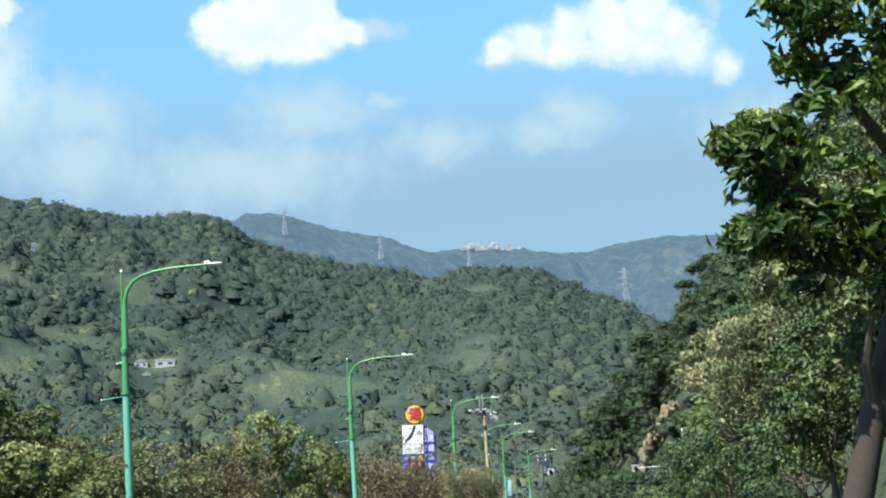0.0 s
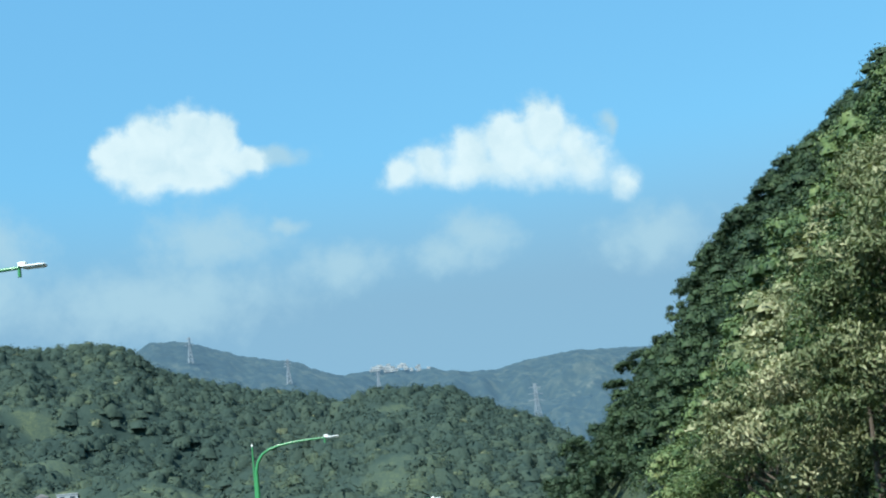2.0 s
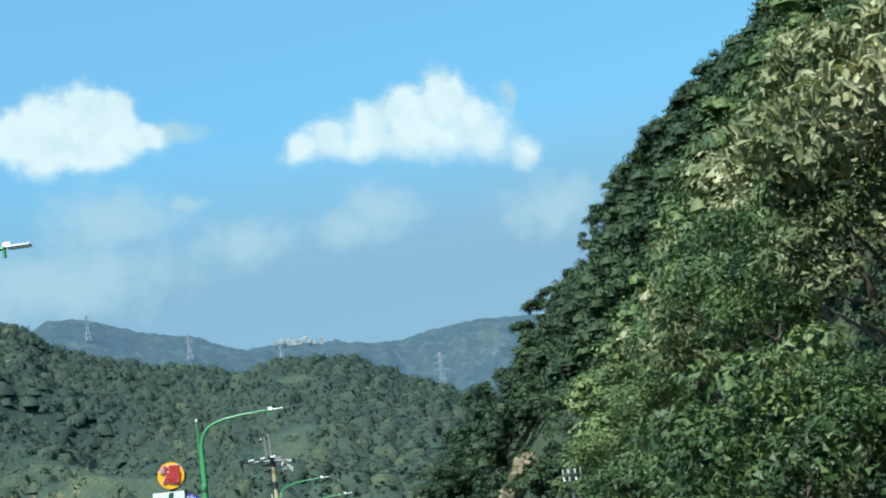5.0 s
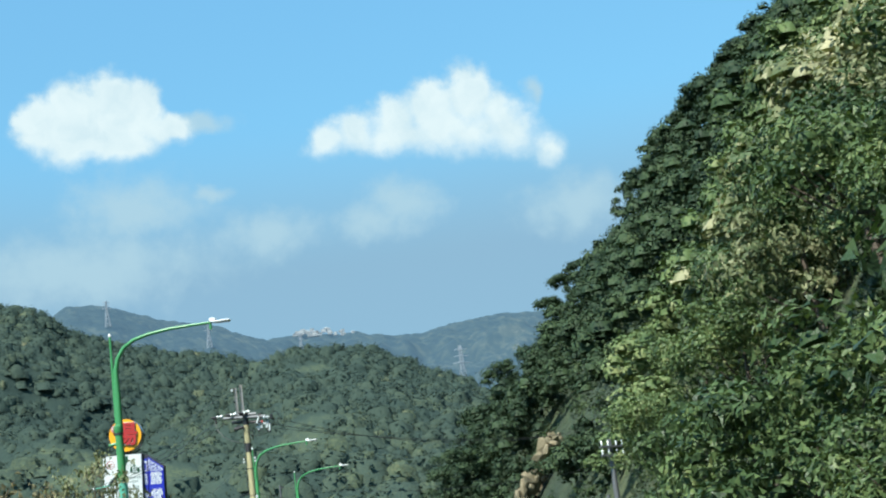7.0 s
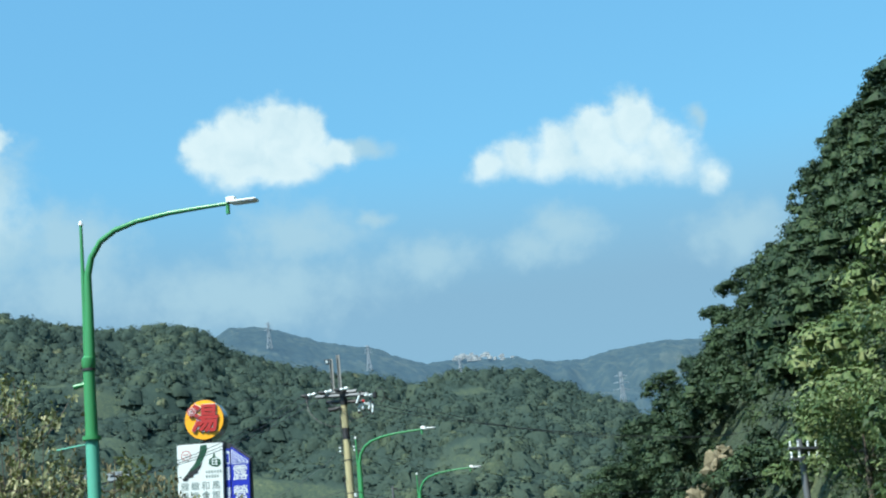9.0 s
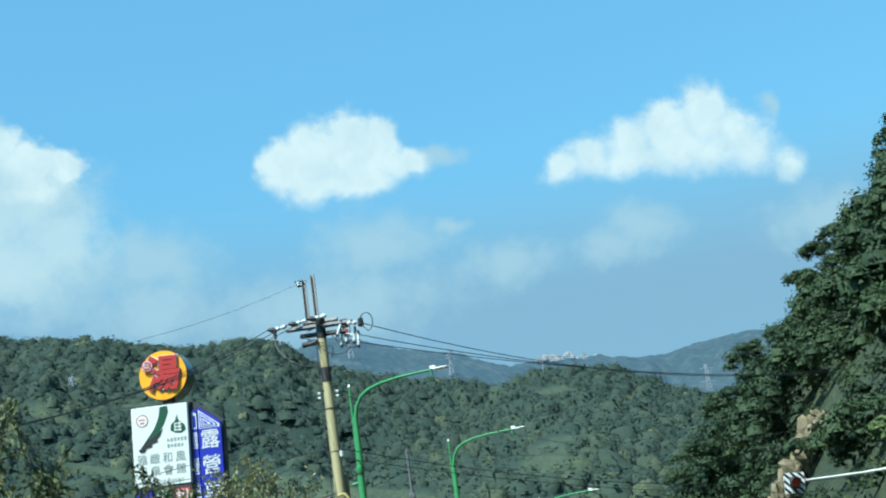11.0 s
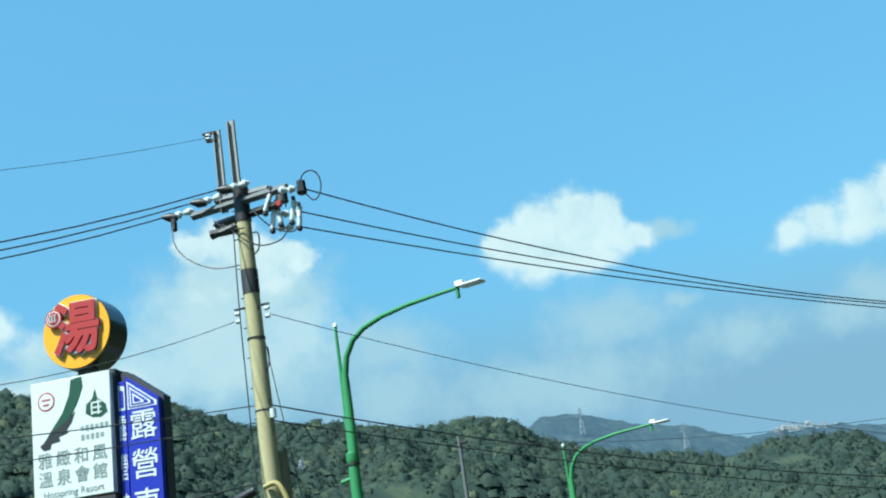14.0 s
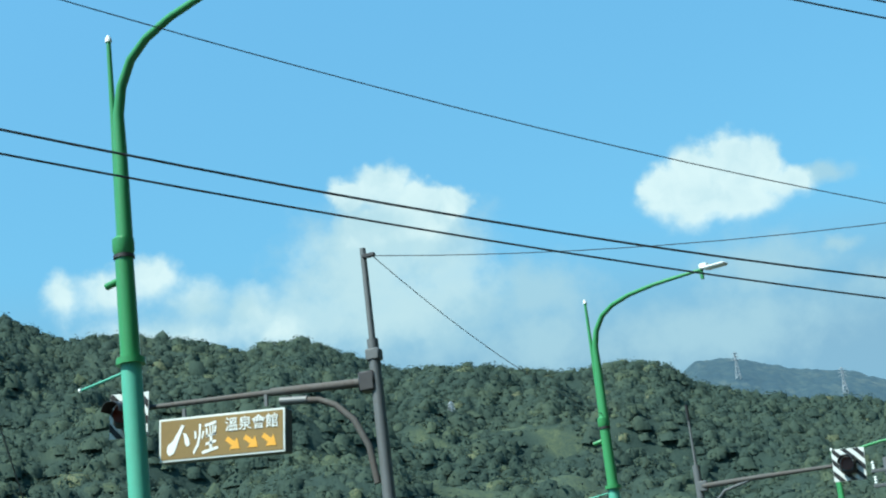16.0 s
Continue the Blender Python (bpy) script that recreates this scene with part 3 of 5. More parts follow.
def build_backdrop():
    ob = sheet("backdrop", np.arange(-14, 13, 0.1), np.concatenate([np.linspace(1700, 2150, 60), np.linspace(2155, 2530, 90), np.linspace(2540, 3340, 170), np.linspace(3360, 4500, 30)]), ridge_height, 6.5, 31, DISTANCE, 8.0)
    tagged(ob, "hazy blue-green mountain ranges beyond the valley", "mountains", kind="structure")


def build_ground():
    bear = np.concatenate([np.arange(-180, -44, 4.0), np.arange(-44, 62, 0.8), np.arange(62, 180, 4.0)])
    rad = np.concatenate([[0.5], np.geomspace(3, 400, 130), np.linspace(412, 1800, 110), np.linspace(1830, 4700, 75)])
    B, R = np.meshgrid(np.radians(bear), rad)
    X, Y = ORIGIN[0] + R * np.sin(B), ORIGIN[1] + R * np.cos(B)
    Z = ground_height(X, Y)
    nb, nr = len(bear), len(rad)
    i = np.arange(nr - 1)[:, None] * nb
    j = np.arange(nb)[None, :]
    k = (j + 1) % nb
    quads = np.stack([i + j, i + nb + j, i + nb + k, i + k], axis=-1).reshape(-1, 4)
    me = big_mesh("ground", np.stack([X, Y, Z], axis=-1).reshape(-1, 3), quads[:, ::-1], GROUND)
    return tagged(new("ground", me), "wooded valley floor and mountain slopes of dark green", "terrain", kind="structure")


build_ground()
build_backdrop()


def build_road():
    g = Geo()
    ys = np.arange(-60, 231, 3.0)
    edge = np.interp(ys, [a for a, _ in EDGE], [c for _, c in EDGE]) - 0.8
    left = np.interp(ys, [-60, 0, 41, 66, 91, 121, 135, 235], [-18, -15.2, -10.4, -6.9, -3.6, -2.2, -1.0, -8])
    verts, faces = [], []
    for y, l, r in zip(ys, left, edge):
        verts += [(l, y, 0.03), (r, y, 0.03), (l, y, -0.2), (r, y, -0.2)]
    for i in range(len(ys) - 1):
        a, b = 4 * i, 4 * i + 4
        faces += [(a, a + 1, b + 1, b), (a + 2, b + 2, b + 3, a + 3), (a, b, b + 2, a + 2), (a + 1, a + 3, b + 3, b + 1)]
    g.add(verts, faces)
    tagged(part("road", g, ASPHALT, smooth=False), "grey asphalt road below the wooded bank", "road", kind="structure")


build_road()


# ---------------------------------------------------------------- woods across the valley
MEADOWS = [(-161, 748, 10), (-188, 704, 5), (-218, 802, 19), (-206, 846, 20), (-184, 826, 16), (-210, 724, 14), (-214, 702, 12), (-108, 736, 15), (-87, 705, 17), (-73, 706, 12), (-236, 1076, 13), (-17, 1246, 13), (-278, 1089, 9), (-310, 1040, 12)]


def crowns_between(rng, r0, r1, cell):
    """Crown places, radii, heights and tints on a jittered grid between two distances."""
    gx, gy = np.meshgrid(np.arange(-1000, 260, cell), np.arange(350, 1700, cell))
    x = (gx + rng.uniform(-0.5, 0.5, gx.shape) * cell).ravel()
    y = (gy + rng.uniform(-0.5, 0.5, gx.shape) * cell).ravel()
    r, b = np.hypot(x - ORIGIN[0], y - ORIGIN[1]), np.degrees(np.arctan2(x - ORIGIN[0], y - ORIGIN[1]))
    keep = (r > r0) & (r < r1) & (b > -36) & (b < 8.5)
    x, y = x[keep], y[keep]
    z = ground_height(x, y)
    open_land = meadow(x, y, z)
    keep = rng.random(len(x)) > open_land
    x, y, z = x[keep], y[keep], z[keep]
    wide = cell * np.clip(rng.lognormal(-0.26, 0.38, len(x)), 0.42, 1.5)
    tall = wide * rng.uniform(0.65, 1.1, len(x))
    stand = 0.5 + 0.28 * waves(x * 1.7 + 90, y * 1.7)
    tint = np.clip(0.55 * rng.random(len(x)) + 0.45 * stand + 0.24 * smoothstep((130 - z) / 90), 0, 1)
    tint = np.where(rng.random(len(x)) < 0.015, 1.1, tint)
    return np.stack([x, y, z + 0.2], axis=1), wide, tall, tint


def meadow(x, y, z):
    """Where the woods open: 0 to 1."""
    m = 0.75 * smoothstep((waves(x * 2.3 + 400, y * 2.3) + 0.35 * waves(x * 7, y * 7) - 0.85) / 0.2) * (np.sin(x * 0.013 + 2) > -0.3) * (z < 190)
    for fx, fy, fr in MEADOWS:
        m = np.maximum(m, smoothstep((1.25 * fr * (1 + 0.35 * waves(x * 6, y * 6)) - np.hypot((x - fx) * 0.7, (y - fy) * 1.2)) / 7))
    return m


def valley_scrub():
    """Low growth between the crowns, and the open meadows."""
    B, R = np.meshgrid(np.radians(np.arange(-36, 8.6, 0.16)), np.arange(425, 1606, 6.0))
    X, Y = ORIGIN[0] + R * np.sin(B), ORIGIN[1] + R * np.cos(B)
    Z = ground_height(X, Y)
    m = meadow(X, Y, Z)
    rough = np.random.default_rng(5).random(X.shape)
    nb, nr = X.shape[1], X.shape[0]
    i, j = np.arange(nr - 1)[:, None] * nb, np.arange(nb - 1)[None, :]
    quads = np.stack([i + j, i + nb + j, i + nb + j + 1, i + j + 1], axis=-1).reshape(-1, 4)
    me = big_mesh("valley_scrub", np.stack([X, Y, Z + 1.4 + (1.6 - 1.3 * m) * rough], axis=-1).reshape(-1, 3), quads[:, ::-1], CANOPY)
    me.attributes.new("tint", "FLOAT", "POINT").data.foreach_set("value", (0.05 + 0.25 * rough + 0.72 * m).astype(np.float32).ravel())
    tagged(new("valley_scrub", me), "low scrub and pale meadows between the valley woods", "scrub", kind="stuff")


def valley_woods():
    rng = np.random.default_rng(41)
    sets = [crowns_between(rng, r0, r1, cell) for r0, r1, cell in ((430, 690, 8.5), (690, 1120, 7.0), (1120, 1600, 7.6))]
    c, wide, tall, tint = (np.concatenate(v) for v in zip(*sets))
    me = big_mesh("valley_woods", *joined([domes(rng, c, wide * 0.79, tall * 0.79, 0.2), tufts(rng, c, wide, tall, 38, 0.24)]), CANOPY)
    me.attributes.new("tint", "FLOAT", "POINT").data.foreach_set("value", np.concatenate([np.repeat(tint, 13), np.repeat(tint, 114)]).astype(np.float32))
    tagged(new("valley_woods", me), "dense subtropical woods covering the slopes across the valley", "woods", kind="stuff")


valley_scrub()
valley_woods()


# ---------------------------------------------------------------- trees on the bank
def trunk_geo(rng, height, rx, base=0.11):
    """A bent, tapered trunk with a few limbs; the crown's middle is at its top."""
    g = Geo()
    bend = rng.uniform(-0.12, 0.12, 2) * height
    pts = [(bend[0] * s * s, bend[1] * s, -0.8 + (height + 0.8) * s) for s in (0, 0.3, 0.6, 0.85, 1)]
    g.tube(pts, [base * 1.25, base, base * 0.8, base * 0.55, base * 0.3], 7)
    for _ in range(5):
        a, s = rng.uniform(0, 6.28), rng.uniform(0.5, 0.9)
        o = Vector((bend[0] * s * s, bend[1] * s, -0.8 + (height + 0.8) * s))
        e = o + Vector((math.cos(a) * rx * 0.7, math.sin(a) * rx * 0.7, rx * rng.uniform(0.15, 0.6)))
        m = o.lerp(e, 0.5) + Vector((0, 0, -0.1 * rx))
        g.tube([o, m, e], [base * 0.45, base * 0.3, base * 0.12], 5)
    return g


def tree_kind(seed, height, rx, rz, clumps, size, per, leaf, mat, name, label, group, width=0.5, folded=True, core=0.8, droop=0.0):
    rng = np.random.default_rng(seed)
    t = thing(name, label, "tree" if name == "tree" else "shrub", group)
    part("trunk", trunk_geo(rng, height, rx), BARK, t)
    c = new("crown", big_mesh("crown", *crown_arrays(rng, rx, rz, clumps, size, per, leaf, width=width, folded=folded, core=core, droop=droop), mat))
    c.parent = t
    c.location = (0, 0, height)
    return t


def on_ground(x, y, sink=0.15):
    return float(ground_height(np.array([x]), np.array([y]))[0]) - sink


def bank_trees():
    rng = np.random.default_rng(11)
    green, pale_label, g = "leafy green broadleaf tree on the steep roadside bank", "tree with pale straw-green leaves on the roadside bank", "trees on the bank"
    sets = {
        ("edge", 0): [tree_kind(140 + k, 2.6, 2.2, 1.9, 26, 0.7, 280, 0.19, LEAF_NEAR, "tree", green, g, 0.42, False, 0.25) for k in range(2)],
        ("edge", 1): [tree_kind(150 + k, 2.4, 2.0, 1.8, 24, 0.6, 220, 0.25, LEAF_PALE, "tree", pale_label, g, 0.34, True, 0.25, 0.7) for k in range(2)],
        ("near", 0): [tree_kind(100 + k, 2.6, 2.2, 1.9, 25, 0.72, 190, 0.2, LEAF_NEAR, "tree", green, g, 0.46, False, 0.28) for k in range(4)],
        ("near", 1): [tree_kind(110 + k, 2.2, 1.9, 1.7, 23, 0.62, 150, 0.24, LEAF_PALE, "tree", pale_label, g, 0.4, False, 0.28, 0.5) for k in range(3)],
        ("mid", 0): [tree_kind(120 + k, 2.6, 2.2, 1.9, 22, 0.8, 110, 0.25, LEAF_HILL, "tree", green, g, 0.6, False, 0.45) for k in range(5)],
        ("mid", 1): [tree_kind(130 + k, 2.2, 2.0, 1.7, 20, 0.7, 100, 0.25, LEAF_PALE, "tree", pale_label, g, 0.5, False, 0.45) for k in range(3)],
    }
    used = set()
    places = []
    for y in np.arange(19, 244, 4.3):
        e = float(np.interp(y, [a for a, _ in EDGE], [c for _, c in EDGE]))
        for d in np.arange(1.0, 60, 3.7):
            places.append((e + d + rng.uniform(-1.2, 1.2), y + rng.uniform(-1.6, 1.6), d))
    heaps = {0: [], 1: [], 2: []}
    count = 0
    for x, y, d in places:
        z = on_ground(x, y)
        if x > 0.46 * (y + 6) or z > 8 + 0.42 * (y + 6):
            continue
        if 12.4 < x < 19.2 and 173 < y < 190 and z > 4:
            continue
        # green kinds close to the road edge stand in for shade low on the bank
        pale = int(math.sin(x * 0.30 + 1.2) + math.sin(y * 0.19 + x * 0.12 + 0.6) + rng.normal() * 0.55 > (-1.1 if y < 74 else 0.05 if y < 125 else 9) and z < 24 and (d > 1.8 and y > 44 or d > 3.2))
        s = rng.uniform(0.65, 1.5)
        if y > 150 and rng.random() < 0.22:
            continue
        if y < 38 and d < 5 or y < 61 and d < 3.6:
            continue
        if y > 200:
            s = min(s, 1.05)
        if 98 < y < 126 and d < 2.5:
            continue
        if 125 < y < 178 and d < 6:
            s *= 0.6
        if 13 < x < 21 and 166 < y < 192:
            s = 0.42
        lod = "edge" if y < 64 and d < 6 else "near" if y < 55 or (d < 13 and y < 95) or (d < 8 and y < 132) else "mid"
        if lod != "mid":
            s = min(s, 1.0 if lod == "edge" else 1.12)
        if (y < 112 and d < 24 or lod != "mid") and count < 295:
            kind = sets[lod, pale][int(rng.integers(len(sets[lod, pale])))]
            m = pose(x, y, z, rng.uniform(-8, 8), rng.uniform(-18, 0), rng.uniform(0, 360)) @ Matrix.Scale(s, 4)
            if kind in used:
                kind = copy_thing(kind, m)
            kind.matrix_basis = m
            used.add(kind)
            count += 1
        else:
            far = y > 150
            w = 2.5 if far else 2.2
            heaps[2 if far and not pale else pale].append(crown_arrays(rng, w * s, 1.9 * s, 20, 0.78 * s, 50, 0.34, (x, y, z + (2.8 if far else 2.5) * s), 0.62, False, 0.6, 0.22, 0.8))
    # pale trees leaning over the road's edge
    lean = tree_kind(160, 4.3, 2.0, 1.9, 30, 0.55, 270, 0.2, LEAF_PALE, "tree", "tall tree with drooping straw-coloured leaves at the road's edge", g, 0.36, True, 0.25, 0.6)
    for k, (x, y, s) in enumerate(((6.3, 53.6, 1.0), (6.6, 57.8, 1.1), (7.4, 50.2, 1.05), (5.9, 47.4, 0.9))):
        m = pose(x, y, on_ground(x, y), 0, -6, 80 * k) @ Matrix.Scale(s, 4)
        t = copy_thing(lean, m) if k else lean
        t.matrix_basis = m
    # a few tall trees that stand out of the skyline
    for x, y, z, rx, rz in ((27.6, 256, 36.4, 1.6, 0.6), (29.4, 252, 38.2, 1.8, 0.8), (31.6, 249, 39.2, 2.5, 0.9), (32.2, 248, 36.6, 2.4, 1.6), (28.5, 240, 31.0, 2.6, 2.2), (13.5, 217, 16.0, 2.8, 2.4), (11.0, 224, 14.0, 2.8, 2.2), (12.0, 232, 16.0, 2.6, 2.2), (15.2, 233, 20.5, 2.4, 2.0), (14.6, 211, 18.5, 2.4, 2.0), (11.6, 206, 14.0, 2.2, 1.9), (18.6, 236, 25.5, 2.2, 1.8), (9.0, 237, 12.0, 2.6, 2.0), (46, 221, 53.0, 2.6, 2.2), (42, 176, 44.5, 2.8, 2.4), (44.5, 172, 49, 2.4, 1.8)):
        heaps[2].append(crown_arrays(rng, rx, rz, 24, 0.75, 80, 0.28, (x, y, z), 0.6, False, 0.55, 0.25, 0.6))
    for kinds in sets.values():
        for k, t in enumerate(kinds):
            if t not in used:
                t.matrix_basis = pose(24 + 3 * k, 66, on_ground(24 + 3 * k, 66))
    for k, name, mat, label in ((0, "bank_woods", LEAF_HILL, "dark green woods climbing the steep hillside"), (1, "pale_thicket", LEAF_PALE, "straw-green thicket among the hillside woods"), (2, "spur_woods", LEAF_SPUR, "dark green cauliflower crowns on the rocky spur")):
        tagged(new(name, big_mesh(name, *joined(heaps[k]), mat)), label, "woods", kind="stuff")


bank_trees()


def undergrowth():
    """Low leafy cover between the trees of the bank."""
    rng = np.random.default_rng(77)
    heaps = []
    for n, (y0, y1, d0, d1), size, per, leaf in ((900, (30, 75, 0.2, 15), 0.55, 60, 0.17), (650, (75, 138, 0.3, 18), 0.65, 36, 0.18), (800, (138, 244, 0.3, 36), 0.95, 24, 0.3)):
        for y in rng.uniform(y0, y1, n):
            d = d0 + (d1 - d0) * rng.random()
            x = float(np.interp(y, [a for a, _ in EDGE], [c for _, c in EDGE])) + d
            if 12.6 < x < 17.4 and 180 < y < 188 and d > 3 or 98 < y < 127 and d < 2:
                continue
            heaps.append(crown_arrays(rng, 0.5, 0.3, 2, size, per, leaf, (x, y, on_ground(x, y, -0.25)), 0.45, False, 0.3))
    tagged(new("undergrowth", big_mesh("undergrowth", *joined(heaps), LEAF_SHADED)), "low leafy undergrowth covering the roadside bank", "undergrowth", kind="stuff")


undergrowth()


def overhanging_tree():
    rng = np.random.default_rng(5)
    t = thing("tree", "large-leaved tree leaning out over the road edge", "tree")
    g = Geo()
    g.tube([(1.25, 15.9, 0.0), (1.55, 15.95, 1.4), (2.0, 16.0, 2.9), (2.6, 16.2, 4.6), (3.0, 16.3, 6.2)], [0.21, 0.18, 0.15, 0.12, 0.07], 10)
    part("trunk", g, SHADED_BARK, t)
    for k, pts in enumerate(([(2.0, 16, 2.9), (1.9, 15.7, 3.4), (1.95, 15.4, 3.9)], [(2.6, 16.2, 4.6), (1.6, 15.6, 5.2), (0.9, 15.1, 5.6)],
                             [(2.8, 16.2, 5.4), (1.9, 15.4, 6.4), (1.3, 15.0, 7.0)], [(2.4, 16.1, 4.0), (3.4, 15.6, 4.6), (4.2, 15.2, 4.8)], [(3.0, 16.3, 6.2), (2.3, 14.6, 8.0), (0.6, 12.8, 8.6)])):
        part("limb", Geo().tube(pts, [0.09, 0.06, 0.025], 7), BARK, t)
    lobes = [(1.89, 15.10, 6.97, 0.69), (1.40, 15.35, 7.31, 0.25), (1.63, 15.60, 6.61, 0.44), (2.04, 15.10, 6.06, 0.72), (0.92, 15.35, 5.89, 0.43), (0.62, 15.60, 5.85, 0.17), (1.21, 15.10, 5.49, 0.51), (1.66, 15.35, 4.94, 0.78), (1.06, 15.60, 5.29, 0.33), (0.87, 15.10, 4.65, 0.29), (1.72, 15.35, 4.38, 0.55), (0.76, 15.60, 4.83, 0.13), (2.20, 15.10, 7.07, 0.73), (1.28, 15.35, 4.78, 0.39),
             (3.9, 16.6, 7.4, 1.9), (3.2, 15.9, 4.3, 0.9), (4.2, 16.2, 5.6, 1.4), (2.9, 15.9, 3.3, 0.6)]
    c = new("crown", big_mesh("crown", *joined([crown_arrays(rng, r, r * 0.85, max(8, int(20 * r * r)), 0.26, 30, 0.25, (x, y, z), 0.36, True, 0.35, 0.5) for x, y, z, r in lobes]), LEAF_BRIGHT))
    c.parent = t


overhanging_tree()


# ---------------------------------------------------------------- shrubs beside the road
def twiggy_shrub(seed, height, radius, stems, twigs, per, leaf, mat, label):
    """Bare-stemmed shrub: leaves only along the thin outer twigs."""
    rng = np.random.default_rng(seed)
    t = thing("shrub", label, "shrub", "verge shrubs")
    cs, fs = [], []
    for k in range(stems):
        a, u = rng.uniform(0, 6.28), radius * math.sqrt(rng.uniform(0.02, 1))
        tip = Vector((math.cos(a) * u, math.sin(a) * u, height * rng.uniform(0.72, 1.0) * (1 - 0.25 * (u / radius) ** 2)))
        foot = Vector((math.cos(a) * 0.15, math.sin(a) * 0.15, -0.3))
        bow = Vector((math.cos(a) * u * 0.25, math.sin(a) * u * 0.25, 0)) + Vector(rng.normal(size=3) * 0.12)
        at = [foot.lerp(tip, s) + bow * (4 * s * (1 - s)) for s in (0, 0.35, 0.7, 1)]
        g = Geo().tube(at, [0.035, 0.026, 0.016, 0.006], 5)
        for _ in range(twigs):
            s = rng.uniform(0.3, 1.0) ** 0.7
            o = foot.lerp(tip, s) + bow * (4 * s * (1 - s))
            b = a + rng.normal() * 1.2
            e = o + Vector((math.cos(b), math.sin(b), rng.uniform(0.0, 1.1))).normalized() * rng.uniform(0.35, 0.85)
            m = o.lerp(e, 0.5) + Vector((0, 0, -0.05))
            g.tube([o, m, e], [0.010, 0.007, 0.004], 3)
            w = rng.uniform(0.3, 1.08, per)[:, None]
            cs.append(np.array(o)[None] * (1 - w) + np.array(e)[None] * w + rng.normal(size=(per, 3)) * 0.055)
            fs.append(unit(rng.normal(size=(per, 3)) * 0.6 + (-0.1, -0.25, 0.6)))
        part("stem", g, BARK, t)
    c = new("foliage", big_mesh("foliage", *leaves(rng, np.concatenate(cs), np.concatenate(fs), leaf, leaf * 0.5), mat))
    c.parent = t
    return t, float(np.percentile(np.concatenate(cs)[:, 2], 98))


def verge():
    rng = np.random.default_rng(21)
    leafy = tree_kind(200, 2.6, 1.5, 1.7, 52, 0.38, 84, 0.15, LEAF_VERGE, "shrub", "green leafy roadside shrub", "verge shrubs", core=0.35)
    # same shrub in a darker leaf colour, to imitate shade below the bank
    shady = tree_kind(203, 2.6, 1.5, 1.7, 46, 0.42, 70, 0.17, LEAF_NEAR, "shrub", "leafy shrub at the foot of the bank, in darker leaves for shade", "verge shrubs", core=0.35)
    pale, pale_top = twiggy_shrub(201, 5.6, 1.3, 20, 16, 17, 0.135, LEAF_PALE, "pale sunlit roadside shrub with thin twigs")
    brown, brown_top = twiggy_shrub(202, 5.0, 1.6, 22, 14, 12, 0.13, LEAF_DRY, "brown half-bare roadside shrub")
    kinds, used = [(leafy, 4.6, 1.9), (pale, pale_top, 1.6), (brown, brown_top, 1.9), (shady, 4.6, 1.9)], set()
    # x, y, height, width, kind
    rows = [(-15.2, 40, 6.8, 2.8, 0), (-13.4, 38, 5.2, 2.2, 0), (-17, 44, 7.2, 2.6, 0), (-12.4, 43, 4.4, 1.8, 1), (-11.2, 46, 4.2, 2.0, 2), (-14, 48, 5.4, 2.2, 1),
            (-15.4, 39, 5.6, 1.9, 1), (-13.6, 41, 5.0, 1.9, 2), (-11.8, 44.5, 4.6, 1.9, 1),
            (-12.4, 56, 5.4, 2.2, 2), (-14.5, 66, 6.5, 2.4, 0), (-12.0, 69, 8.1, 2.6, 0), (-10.6, 72, 6.2, 2.2, 0), (-9.6, 75, 5.8, 2.4, 2), (-8.6, 77, 5.8, 2.2, 2),
            (-7.4, 80, 5.4, 2.2, 2), (-6.9, 84, 4.9, 2.0, 2), (-6.4, 89, 4.2, 1.6, 0), (-5.0, 86.4, 5.5, 1.0, 1), (-6.2, 87.2, 5.0, 1.4, 2), (-9.4, 93, 5.2, 2.0, 0),
            (-5.7, 93.6, 5.3, 1.3, 1), (-4.7, 93.2, 5.0, 1.1, 2), (-6.9, 94.2, 5.8, 1.4, 2), (-3.8, 94.4, 4.7, 0.9, 1),
            (-5.6, 107.4, 5.50, 1.2, 1), (-4.7, 107.0, 5.20, 1.1, 1), (-3.9, 106.6, 5.30, 1.0, 1), (-3.2, 106.2, 5.10, 0.9, 1), (-6.6, 108, 5.4, 1.5, 0), (-5.0, 112.5, 4.6, 1.2, 0), (-5.5, 128, 3.4, 1.5, 0),
            (2.7, 17.2, 3.6, 1.3, 3), (3.4, 19.6, 4.4, 1.5, 3), (2.6, 21.5, 3.3, 1.2, 3), (3.9, 24.0, 4.6, 1.6, 3), (3.0, 27.0, 3.2, 1.2, 3), (3.4, 17.6, 4.2, 1.2, 1), (4.2, 30.0, 4.2, 1.5, 3)]
    for x, y, h, w, k in rows:
        t, h0, w0 = kinds[k]
        m = pose(x, y, on_ground(x, y, 0.1), 0, 0, rng.uniform(0, 360)) @ Matrix.Diagonal((w / w0, w / w0, h / h0, 1))
        if k in used:
            t = copy_thing(t, m)
        t.matrix_basis = m
        used.add(k)


verge()


